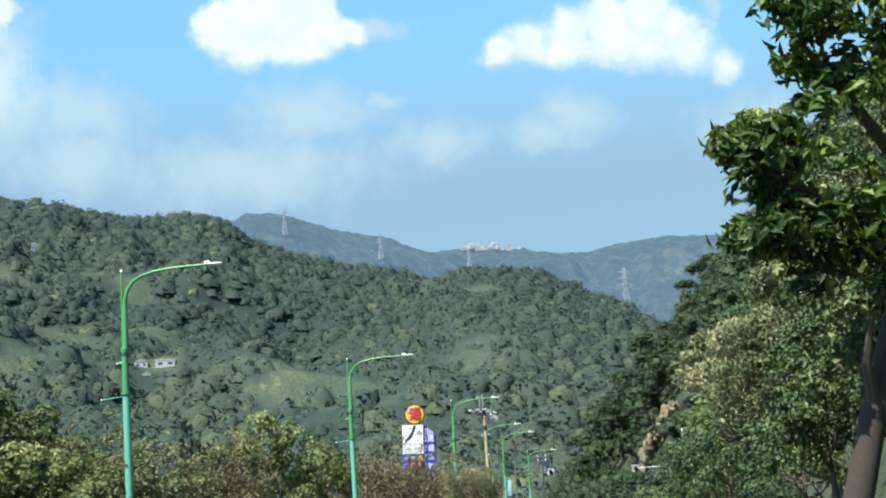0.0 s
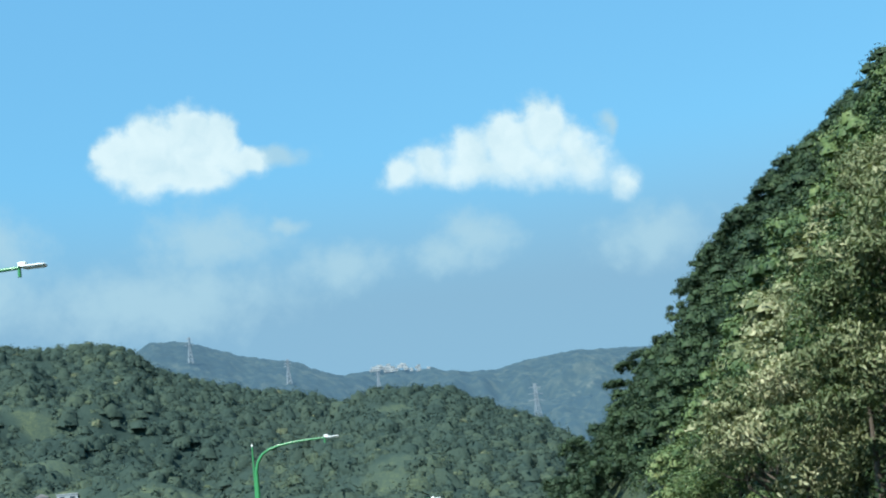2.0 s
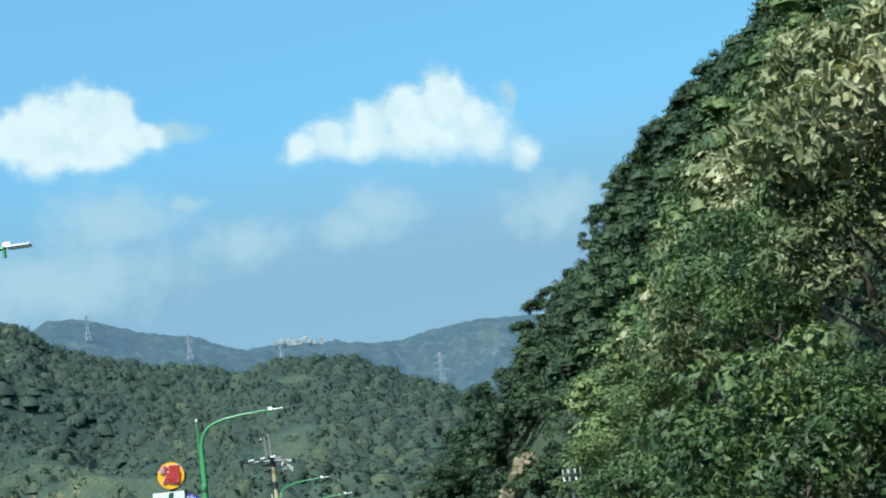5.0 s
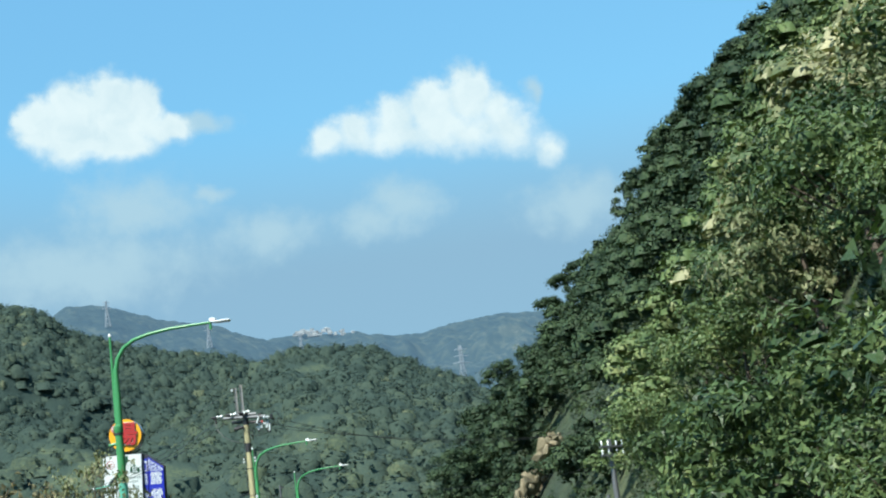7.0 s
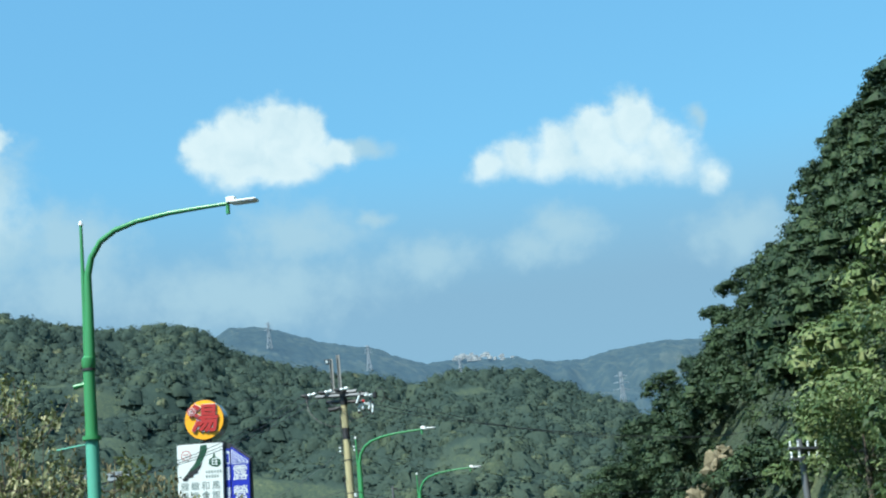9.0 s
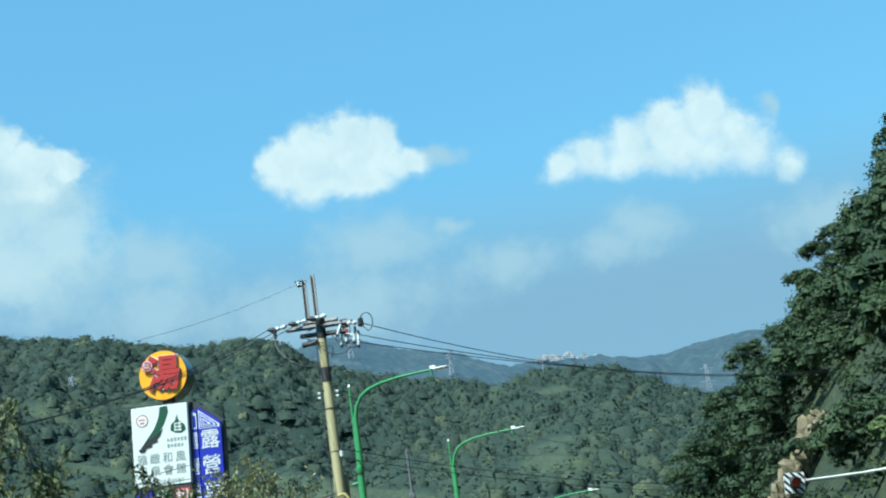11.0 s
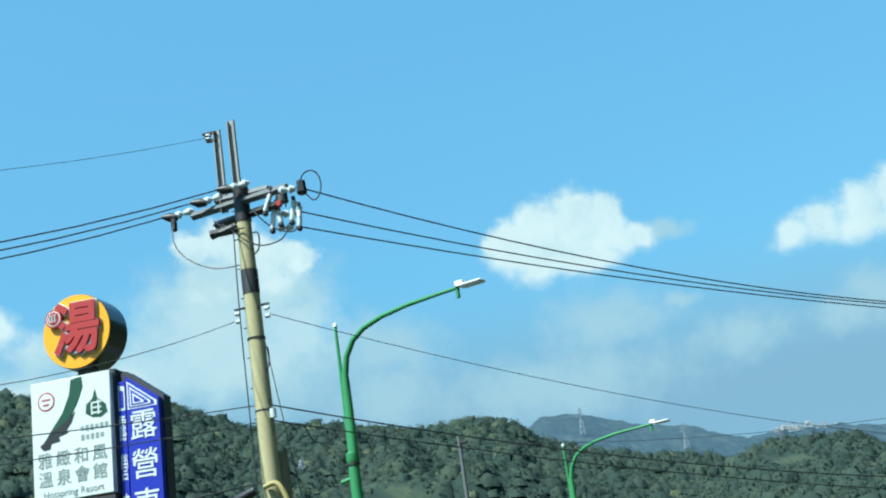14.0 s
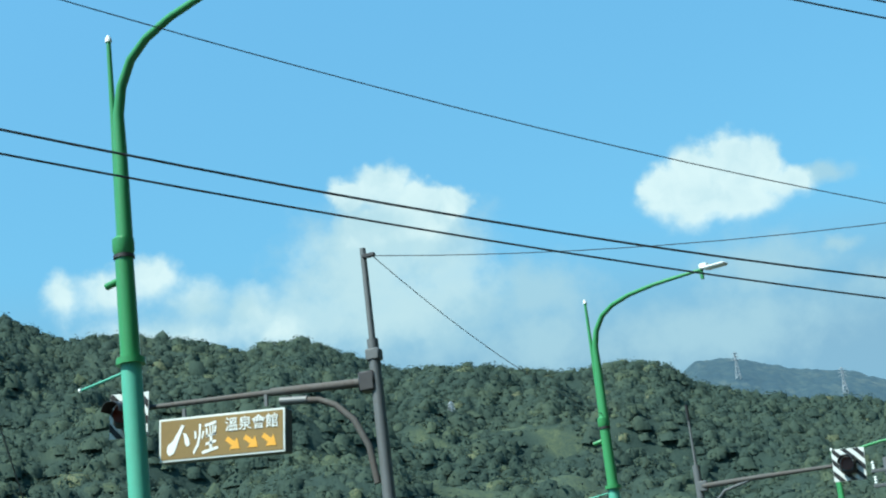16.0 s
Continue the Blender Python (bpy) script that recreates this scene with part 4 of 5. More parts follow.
# ---------------------------------------------------------------- street lamps
def street_lamp():
    t = thing("street_lamp", "tall green steel street lamp with a curved arm and white head", "street lamp", "street lamps along the road")
    part("lower_pole", Geo().tube([(0, 0, -0.3), (0, 0, 5.62)], [0.115, 0.098], 18), TEAL, t, "faded turquoise pole")
    part("flange", Geo().tube([(0, 0, 5.60), (0, 0, 5.66)], 0.14, 18), GREEN, t)
    part("upper_pole", Geo().tube([(0, 0, 5.66), (0, 0, 6.7)], [0.095, 0.088], 18), GREEN, t)
    part("collar", Geo().tube([(0, 0, 6.68), (0, 0, 6.72), (0, 0, 6.83), (0, 0, 6.86)], [0.092, 0.106, 0.106, 0.075], 18), GREEN, t)
    arm = [(0.03, 0, 6.8), (0.045, 0, 7.6), (0.05, 0, 8.1), (0.12, 0, 8.37), (0.28, 0, 8.6), (0.52, 0, 8.74), (0.88, 0, 8.83), (1.4, 0, 8.88), (1.95, 0, 8.89), (2.36, 0, 8.89)]
    part("arm", Geo().tube(arm, [0.078, 0.067, 0.056, 0.05, 0.046, 0.043, 0.039, 0.035, 0.031, 0.028], 14), GREEN, t)
    spar = part("side_post", Geo().tube([(-0.03, 0, 6.8), (-0.03, 0, 7.6), (-0.025, 0, 8.9)], [0.042, 0.034, 0.024], 10), GREEN, t)
    part("cap", Geo().tube([(-0.025, 0, 8.9), (-0.025, 0, 8.93), (-0.025, 0, 8.97)], [0.034, 0.034, 0.016], 10), LAMP_WHITE, spar, "white cap")
    head = part("head", Geo().box((0.42, 0.18, 0.04), pose(2.60, 0, 8.89, 0, 1, 0), 0.015), LAMP_WHITE, t, "white lamp head")
    part("driver_box", Geo().box((0.14, 0.13, 0.09), pose(2.40, 0, 8.935, 0, 1, 0), 0.012), LAMP_WHITE, head)
    part("lens", Geo().box((0.34, 0.14, 0.02), pose(2.62, 0, 8.868, 0, 1, 0), 0.004), LAMP_WHITE, head)
    part("sensor", Geo().tube([(2.34, 0, 8.87), (2.34, 0, 8.73)], 0.032, 10), GREEN, t)
    part("bracket", Geo().tube([(-0.06, 0, 6.45), (-0.24, -0.03, 6.42)], 0.036, 10), GREEN, t)
    rod = part("banner_rod", Geo().tube([(-0.08, 0, 5.55), (-0.66, -0.05, 5.5)], 0.014, 8), TEAL, t)
    part("knob", Geo().tube([(-0.66, -0.05, 5.5), (-0.69, -0.05, 5.497)], 0.026, 8), LAMP_WHITE, rod)
    # dark ring modelled in place of the collar's shadow on the pole
    part("band", Geo().tube([(0, 0, 6.64), (0, 0, 6.675)], 0.102, 18), DARK, t)
    return t


lamp = street_lamp()
for i, (x, y, z, turn) in enumerate(LAMPS):
    m = pose(x, y, z, 0, 0, turn)
    if i == 0:
        lamp.matrix_basis = m
    else:
        copy_thing(lamp, m)


# ---------------------------------------------------------------- wires
def hang(a, b, sag, n=24):
    a, b = Vector(a), Vector(b)
    return [a.lerp(b, i / n) - Vector((0, 0, 4 * sag * (i / n) * (1 - i / n))) for i in range(n + 1)]


def curve(pts, n=5):
    """A smooth path through the points."""
    p = [Vector(q) for q in pts]
    p = [p[0] * 2 - p[1]] + p + [p[-1] * 2 - p[-2]]
    out = []
    for a, b, c, d in zip(p, p[1:], p[2:], p[3:]):
        for k in range(n):
            t = k / n
            out.append(0.5 * ((2 * b) + (c - a) * t + (2 * a - 5 * b + 4 * c - d) * t * t + (3 * b - a - 3 * c + d) * t ** 3))
    return out + [p[-2]]


def wire(a, b, sag, r=0.010, label="black overhead line strung between poles", mat=WIRE):
    tagged(part("cable", Geo().tube(hang(a, b, sag), r * 0.85, 6), mat), label, "cable", "overhead lines")


# ---------------------------------------------------------------- utility pole
def insulator(g, a, b, discs=3, r=0.075):
    a, b = Vector(a), Vector(b)
    g.tube([a, b], 0.02, 6)
    for i in range(discs):
        c = a.lerp(b, (i + 0.5) / discs)
        d = (b - a).normalized()
        w = (b - a).length / discs * 0.42
        g.tube([c - d * w, c - d * w * 0.3, c + d * w], [r * 0.45, r, r * 0.6], 10)


PX, PY = -3.62, 116.42


def utility_pole():
    t = thing("utility_pole", "yellowed concrete utility pole with crossarms and white insulators", "utility pole")
    part("pole", Geo().tube([(PX, PY, -0.3), (PX, PY, 9.9)], [0.17, 0.098], 20), CONCRETE, t)
    part("head_wrap", Geo().tube([(PX, PY, 9.42), (PX, PY, 9.93)], [0.112, 0.108], 18), BLACK, t, "black wrapped head of the pole")
    for z in (8.55, 7.75, 6.75):
        part("band", Geo().tube([(PX, PY, z - (0.17 if z > 8 else 0.012)), (PX, PY, z + (0.17 if z > 8 else 0.012))], 0.117 if z > 8 else 0.125, 18), DARK, t, "dark wrapped band")
    rng = np.random.default_rng(2)
    for k in range(22):
        z = 5.2 + k * 0.21
        a = 0.6 + (k % 2) * 2.6
        part("step_bolt", Geo().tube([(PX, PY, z), (PX + 0.16 * math.cos(a), PY - 0.16 * math.sin(a), z)], 0.008, 5), DARK, t)
    for dx, top in ((-0.29, 10.89), (-0.07, 10.99)):
        post = Geo()
        for ox, oy, w, d in ((0, 0, 0.10, 0.012), (-0.045, -0.03, 0.012, 0.06), (0.045, -0.03, 0.012, 0.06)):
            post.box((w, d, top - 9.66), pose(PX + dx + ox, PY + 0.13 + oy, (top + 9.66) / 2), 0.002)
        part("post", post, ZINC, t, "grey steel channel")
    arms = [((-0.86, 0.36, 9.80), (0.80, -0.42, 9.62), STEEL), ((-0.55, 0.42, 9.62), (0.62, -0.32, 9.44), DARK), ((-0.42, 0.15, 9.86), (0.42, -0.05, 9.80), STEEL), ((-0.46, -0.12, 9.30), (0.06, 0.0, 9.34), DARK)]
    for a, b, mat in arms:
        a, b = Vector(a) + Vector((PX, PY, 0)), Vector(b) + Vector((PX, PY, 0))
        part("crossarm", Geo().tube([a, b], 0.058, 4), mat, t)
    part("arm_tip", Geo().box((0.07, 0.07, 0.08), pose(PX + 0.64, PY - 0.335, 9.44), 0.01), RED, t, "red end cap")
    for e in ((-1.16, 0.38, 9.87), (-0.60, 0.08, 9.87), (-0.10, -0.22, 9.86)):
        e = Vector(e) + Vector((PX, PY, 0))
        g = Geo()
        insulator(g, e + Vector((0.30, 0.05, 0.05)), e, 2, 0.058)
        ins = part("insulator", g, PORCELAIN, t, "white porcelain insulator")
        part("clamp", Geo().tube([e + Vector((-0.16, -0.03, 0.02)), e + Vector((-0.05, 0, 0)), e + Vector((0.06, 0, -0.02))], [0.025, 0.068, 0.05], 10), BLACK, ins, "black clamp cover")
    part("clamp_tail", Geo().box((0.08, 0.08, 0.2), pose(PX - 1.15, PY + 0.36, 9.74), 0.02), BLACK, t)
    for e in ((0.92, -0.42, 9.57), (0.80, -0.02, 9.38), (0.62, 0.28, 9.30)):
        e = Vector(e) + Vector((PX, PY, 0))
        g = Geo()
        insulator(g, e - Vector((0.24, 0.02, -0.02)), e, 2, 0.058)
        part("insulator", g, PORCELAIN, t, "white porcelain insulator")
    part("clamp", Geo().tube([(PX + 1.0, PY - 0.42, 9.47), (PX + 1.0, PY - 0.42, 9.5), (PX + 1.0, PY - 0.42, 9.66)], [0.05, 0.075, 0.06], 8), BLACK, t, "black clamp cover")
    for dx, dy, z, lean in ((0.47, -0.22, 9.30, 0.05), (0.60, -0.22, 9.36, -0.03), (0.78, -0.3, 9.33, 0.06), (0.88, -0.32, 9.22, 0.03), (0.42, -0.3, 9.54, 0.12)):
        g = Geo()
        a, b = Vector((PX + dx, PY + dy, z - 0.15)), Vector((PX + dx + lean, PY + dy, z + 0.13))
        g.tube([a.lerp(b, s) for s in (0, 0.1, 0.2, 0.3, 0.42, 0.5, 0.58, 0.7, 0.8, 0.9, 1)], [0.03, 0.04, 0.03, 0.04, 0.03, 0.04, 0.03, 0.04, 0.03, 0.045, 0.03], 10)
        ins = part("cutout", g, PORCELAIN, t, "white fuse cutout")
        part("foot", Geo().box((0.075, 0.075, 0.07), pose(PX + dx, PY + dy, z - 0.18), 0.02), BLACK, ins)
        part("clip", Geo().box((0.05, 0.06, 0.06), pose(PX + dx + lean, PY + dy - 0.03, z + 0.15), 0.012), DARK, ins)
    part("can", Geo().tube([(PX + 0.55, PY + 0.1, 9.62), (PX + 0.55, PY + 0.1, 9.80)], [0.09, 0.08], 12), DARK, t)
    part("bracket", Geo().tube([(PX - 0.45, PY - 0.1, 9.27), (PX - 0.08, PY - 0.1, 9.36)], 0.045, 8), DARK, t)
    part("tip_bracket", Geo().box((0.2, 0.06, 0.03), pose(PX - 0.40, PY + 0.1, 10.87), 0.006), DARK, t)
    part("tip_bracket", Geo().box((0.14, 0.06, 0.03), pose(PX - 0.38, PY + 0.1, 10.75), 0.006), DARK, t)
    g = Geo()
    insulator(g, (PX - 0.42, PY + 0.1, 10.76), (PX - 0.42, PY + 0.1, 10.86), 2, 0.055)
    part("insulator", g, PORCELAIN, t)
    # drops and jumpers
    for pts in ([(-1.15, 0.3, 9.7), (-1.12, 0.2, 9.45), (-0.98, 0.05, 9.2), (-0.78, -0.05, 9.0), (-0.52, -0.12, 8.84), (-0.3, -0.14, 8.78), (-0.08, -0.12, 8.78)],
                [(-0.35, 0.1, 9.5), (-0.1, -0.15, 9.25), (0.1, -0.18, 9.06), (0.3, -0.2, 8.96), (0.55, -0.2, 8.98), (0.68, -0.2, 9.1)],
                [(1.0, -0.44, 9.66), (1.06, -0.46, 9.74), (1.17, -0.47, 9.76), (1.26, -0.46, 9.68), (1.28, -0.45, 9.52), (1.22, -0.44, 9.38), (1.14, -0.43, 9.36), (1.04, -0.4, 9.48)],
                [(0.55, -0.3, 9.68), (0.66, -0.3, 9.66), (0.72, -0.28, 9.5), (0.7, -0.26, 9.4)],
                [(0.2, -0.2, 9.5), (0.35, -0.24, 9.3), (0.5, -0.24, 9.15), (0.75, -0.26, 9.04), (0.85, -0.28, 9.1)],
                [(-0.5, 0.2, 9.6), (-0.3, -0.1, 9.4), (-0.2, -0.12, 9.32), (0.05, -0.15, 9.28)],
                [(-0.12, -0.12, 9.3), (-0.15, -0.14, 8.0), (-0.16, -0.15, 6.0), (-0.2, -0.17, 3.0)],
                [(0.12, -0.1, 9.2), (0.24, -0.16, 9.16), (0.22, -0.14, 8.95), (0.12, -0.12, 8.88)],
                [(0.12, -0.1, 7.6), (0.19, -0.14, 7.55), (0.18, -0.12, 7.35), (0.12, -0.1, 7.25)],
                [(0.14, -0.14, 6.3), (0.27, -0.14, 6.4), (0.38, -0.1, 6.48), (0.5, 0.05, 6.47), (0.58, 0.15, 6.27), (0.74, 0.3, 6.25), (0.85, 0.45, 6.4)]):
        part("jumper", Geo().tube(curve([Vector(p) + Vector((PX, PY, 0)) for p in pts]), 0.010, 6), WIRE, t)
    for side in (-1, 1):
        for dz in (0, 0.11):
            part("spool", Geo().tube([(PX + side * 0.18, PY - 0.05, 8.02 + dz), (PX + side * 0.24, PY - 0.05, 8.02 + dz)], 0.03, 8), PORCELAIN, t)
        part("strap", Geo().box((0.16, 0.05, 0.02), pose(PX + side * 0.17, PY - 0.05, 8.19), 0.004), DARK, t)
    part("spool", Geo().tube([(PX + 0.15, PY - 0.1, 6.62), (PX + 0.15, PY - 0.1, 6.74)], 0.045, 10), PORCELAIN, t)
    part("conduit", Geo().tube([(PX + 0.15, PY + 0.16, -0.2), (PX + 0.10, PY + 0.15, 6.2)], [0.115, 0.1], 12), TIMBER, t, "dark timber stub strapped behind the pole")
    part("guy_sleeve", Geo().tube(curve([(PX - 0.05, PY - 0.18, 5.72), (PX + 0.12, PY - 0.2, 5.74), (PX + 0.22, PY - 0.2, 5.58), (PX + 0.27, PY - 0.2, 5.3), (PX + 0.33, PY - 0.2, 4.2), (PX + 0.38, PY - 0.2, 2.9)]), 0.034, 8), ROPE, t, "yellow cable sleeve")
    part("cable_box", Geo().tube([(PX - 0.62, PY - 0.05, 5.58), (PX - 0.5, PY - 0.06, 5.61), (PX - 0.2, PY - 0.1, 5.72)], [0.03, 0.085, 0.06], 10), BLACK, t)


utility_pole()
WX, WY = 12.0, 128.2
HX, HY = 10.5, 131.5
for (dx, dy, z), (ex, ey, ez), sag, r in (((1.02, -0.42, 9.55), (0.2, -0.3, 9.0), 0.72, 0.012), ((0.84, -0.02, 9.38), (-0.2, 0.4, 9.0), 0.45, 0.012), ((0.66, 0.28, 9.30), (-0.7, 1.0, 9.05), 0.28, 0.012),
                                          ((0.24, 0, 8.05), (-0.5, 0, 6.2), 0.58, 0.006), ((0.12, -0.1, 6.8), (-0.1, -0.1, 5.6), 0.52, 0.012), ((0.15, -0.1, 6.58), (-0.4, 0.4, 5.25), 0.36, 0.0105)):
    wire((PX + dx, PY + dy, z), (HX + ex, HY + ey, ez), sag, r)
for (dx, dy, z), e, sag, r in (((-1.3, 0.36, 9.88), (-16, 88.7, 7.3), 2.5, 0.012), ((-0.75, 0.06, 9.88), (-16.1, 88.6, 7.32), 2.52, 0.012), ((-0.25, -0.24, 9.87), (-16.2, 88.5, 7.36), 2.54, 0.012),
                               ((-0.45, 0.1, 10.81), (-16, 88.7, 8.3), 2.3, 0.0045), ((-0.24, 0, 8.05), (-9, 97, 6.0), 1.5, 0.006),
                               ((-0.1, 0, 6.85), (-14.5, 98, 5.0), 0.5, 0.009), ((-0.1, 0, 6.62), (-14.5, 98, 4.4), 0.5, 0.009), ((-0.1, -0.1, 5.8), (-14.5, 98, 3.4), 0.5, 0.014)):
    wire((PX + dx, PY + dy, z), e, sag, r, mat=WIRE if z > 9 and r > 0.01 else SERVICE)
wire((PX + 0.05, PY + 0.05, 8.1), (-4.08, 121.55, 0.0), 0.02, 0.008, "steel guy wire bracing the utility pole", SERVICE)
tagged(part("guy_guard", Geo().tube([(-3.765, 118.42, 4.97), (-3.775, 118.44, 4.93), (-3.785, 118.48, 4.86)], [0.016, 0.026, 0.016], 8), LAMP_WHITE), "white insulator on the guy wire", "insulator")


def far_pole(x, y, h, turn=0, label="grey concrete utility pole with crossarms half hidden in leaves", arm=1.5, pins=(-0.65, -0.25, 0.25, 0.65)):
    t = thing("utility_pole", label, "utility pole", at=pose(x, y, 0, 0, 0, turn))
    part("pole", Geo().tube([(0, 0, -0.3), (0, 0, h)], [0.17, 0.11], 14), STEEL, t)
    for z in (h - 0.35, h - 0.75):
        part("crossarm", Geo().box((arm, 0.09, 0.09), pose(0, -0.15, z), 0.01), STEEL, t)
        for dx in pins:
            g = Geo()
            insulator(g, (dx, -0.15, z + 0.05), (dx, -0.15, z + 0.27), 3, 0.05)
            part("insulator", g, PORCELAIN, t)
    return t


far_pole(WX, WY, 8.2, 35)
p2 = far_pole(0.95, 153.5, 7.9, 10, "grey utility pole with a transformer box beside the far signal", 0.95, (-0.4, 0.38))
part("transformer", Geo().tube([(0.3, -0.2, 6.15), (0.3, -0.2, 6.65)], 0.19, 14), STEEL, p2)


# ---------------------------------------------------------------- hot spring sign tower
def sign_tower():
    t = thing("sign_tower", "roadside sign tower with yellow disc, white panel and blue banner", "sign", at=pose(-9.3, 122.3, 0.06, 0, 2.0, -5))
    W, C = WHITE, Matrix.Translation
    disc = part("disc", Geo().tube([(0.02, 0.03, 10.22), (0.02, 0.62, 10.22)], 0.68, 40), DRUM, t, "glossy black drum")
    part("disc_face", Geo().tube([(0.02, 0.0, 10.22), (0.02, 0.034, 10.22)], 0.67, 40), YELLOW, disc, "golden yellow face")
    tilt = C((0.06, -0.03, 10.20)) @ pose(0, 0, 0, 0, 1, 0)
    writing("letter_rim", "湯", 1.0, WHITE, disc, C((0, 0.014, 0)) @ tilt, 0.03, "pale outline of the letter", 0.045, 0.95)
    writing("letter", "湯", 1.0, RED, disc, C((0, -0.02, 0)) @ tilt, 0.03, "raised red letter", 0.026, 0.95)
    part("emblem", Geo().tube([(-0.38, -0.09, 10.5), (-0.38, -0.01, 10.5)], 0.165, 20), RED, disc)
    part("emblem_rim", Geo().tube([(-0.38, -0.094, 10.5), (-0.38, -0.088, 10.5)], 0.14, 20), WHITE, disc)
    part("emblem_field", Geo().tube([(-0.38, -0.1, 10.5), (-0.38, -0.092, 10.5)], 0.12, 20), RED, disc)
    for k in (-1, 0, 1):
        part("steam_mark", Geo().tube([(-0.38 + 0.05 * k, -0.105, 10.43), (-0.40 + 0.06 * k, -0.105, 10.5), (-0.37 + 0.05 * k, -0.105, 10.57)], 0.016, 6), WHITE, disc)
    part("neck", Geo().box((0.3, 0.25, 0.3), pose(0.05, 0.3, 9.5), 0.02), DARK, t)
    for x in (-0.45, 0.55):
        part("post", Geo().box((0.14, 0.14, 9.4), pose(x, 0.45, 4.7), 0.01), DARK, t)
    # white panel
    p = part("panel", Geo().box((1.58, 0.14, 2.16), pose(-0.16, 0.07, 8.33), 0.015), WHITE, t, "white panel")
    part("panel_back", Geo().box((1.62, 0.3, 2.24), pose(-0.15, 0.3, 8.34), 0.015), DARK, t, "black box frame")
    part("swoosh", Geo().prism([(-0.08, 9.12), (0.13, 9.14), (0.15, 8.98), (0.02, 8.72), (-0.18, 8.48), (-0.42, 8.28), (-0.62, 8.12), (-0.72, 8.14), (-0.5, 8.38), (-0.27, 8.62), (-0.13, 8.88)], 0.006, C((-0.05, -0.008, -1.04)) @ Matrix.Diagonal((1, 1, 1.14, 1))), DGREEN, p, "dark green brush stroke")
    part("brush_tail", Geo().prism([(-0.14, 8.52), (-0.02, 8.62), (-0.1, 8.46), (-0.2, 8.36), (-0.17, 8.31), (-0.36, 8.27), (-0.34, 8.2), (-0.52, 8.18), (-0.54, 8.1), (-0.68, 8.09), (-0.74, 8.16), (-0.58, 8.24), (-0.5, 8.36), (-0.36, 8.4)], 0.004, C((-0.05, -0.013, -1.04)) @ Matrix.Diagonal((1, 1, 1.14, 1))), BLACK, p, "black dry end of the brush stroke")
    part("leaf_mark", Geo().prism([(0.32, 8.92), (0.36, 8.75), (0.52, 8.62), (0.55, 8.48), (0.42, 8.4), (0.26, 8.42), (0.12, 8.5), (0.14, 8.66), (0.26, 8.74)], 0.006, C((0.02, -0.008, 0.2))), DGREEN, p, "green leaf mark")
    for dz in (-0.07, 0.02, 0.11):
        part("mark_stroke", Geo().box((0.2, 0.006, 0.028), pose(0.36, -0.012, 8.76 + dz)), WHITE, p)
    part("mark_stroke", Geo().box((0.03, 0.006, 0.26), pose(0.40, -0.013, 8.78)), WHITE, p)
    part("mark_stroke", Geo().box((0.03, 0.006, 0.2), pose(0.27, -0.013, 8.76)), WHITE, p)
    ring = [(-0.62 + r * math.cos(a), 9.04 + r * math.sin(a)) for r, s in ((0.17, 1),) for a in [k * math.pi / 12 for k in range(24)]]
    part("seal", Geo().prism(ring, 0.004, C((-0.02, -0.006, 0))), RED, p, "red ring seal")
    part("seal_field", Geo().prism([(-0.62 + 0.145 * math.cos(k * math.pi / 12), 9.04 + 0.145 * math.sin(k * math.pi / 12)) for k in range(24)], 0.004, C((-0.02, -0.009, 0))), WHITE, p)
    for dx, dz, w in ((-0.04, 0.03, 0.09), (0.05, 0.03, 0.07), (0, -0.06, 0.12)):
        part("seal_stroke", Geo().box((w, 0.005, 0.03), pose(-0.64 + dx, -0.012, 9.04 + dz)), RED, p)
    for z, n in ((8.45, 6), (8.29, 5)):
        for k in range(n):
            part("word_bar", Geo().box((0.062, 0.006, 0.1 if (k + n) % 3 else 0.075), pose(0.06 + 0.096 * k, -0.004, z)), GREYINK, p)
    for z, line in ((7.97, "雅緻和風"), (7.64, "溫泉會館")):
        for k, ch in enumerate(line):
            writing("letter", ch, 0.3, GREYINK, p, C((-0.70 + 0.36 * k, -0.004, z)), 0.004, "", 0.002)
    writing("writing", "Hotspring Resort", 0.17, GREYINK, p, C((-0.16, -0.004, 7.38)), 0.004)
    # lower row of coloured squares
    low = part("lower_panel", Geo().box((1.58, 0.14, 3.2), pose(-0.16, 0.09, 5.62), 0.015), DARK, t, "black lower panel")
    for x, z, mat, body in ((-0.7, 6.92, BLUE, ""), (-0.18, 6.92, DGREEN, "大"), (0.36, 6.92, RED, "和"), (0.36, 6.4, RED, ""), (-0.18, 6.4, RED, ""), (-0.7, 6.4, BLUE, "")):
        sq = part("tile", Geo().box((0.44, 0.03, 0.44), pose(x, 0.005, z), 0.008), mat, low)
        if body:
            writing("writing", body, 0.4, WHITE, low, C((x, -0.016, z)), 0.004)
        else:
            for dz in (-0.1, 0.02, 0.13):
                part("stroke", Geo().box((0.28, 0.006, 0.04), pose(x, -0.014, z + dz)), WHITE, low)
    # blue banner
    b = part("banner", Geo().prism([(0.88, 4.9), (1.50, 4.9), (1.50, 8.80), (0.88, 9.26)], 0.14, C((0, 0.12, 0))), BLUE, t, "deep blue banner panel")
    part("banner_back", Geo().prism([(0.70, 4.85), (1.53, 4.85), (1.53, 8.86), (0.84, 9.38), (0.70, 9.42)], 0.26, C((0, 0.27, 0))), DARK, t, "black banner frame")
    side = part("side_banner", Geo().box((0.15, 0.08, 3.4), pose(0.75, 0.22, 7.5), 0.005), BLUE, t)
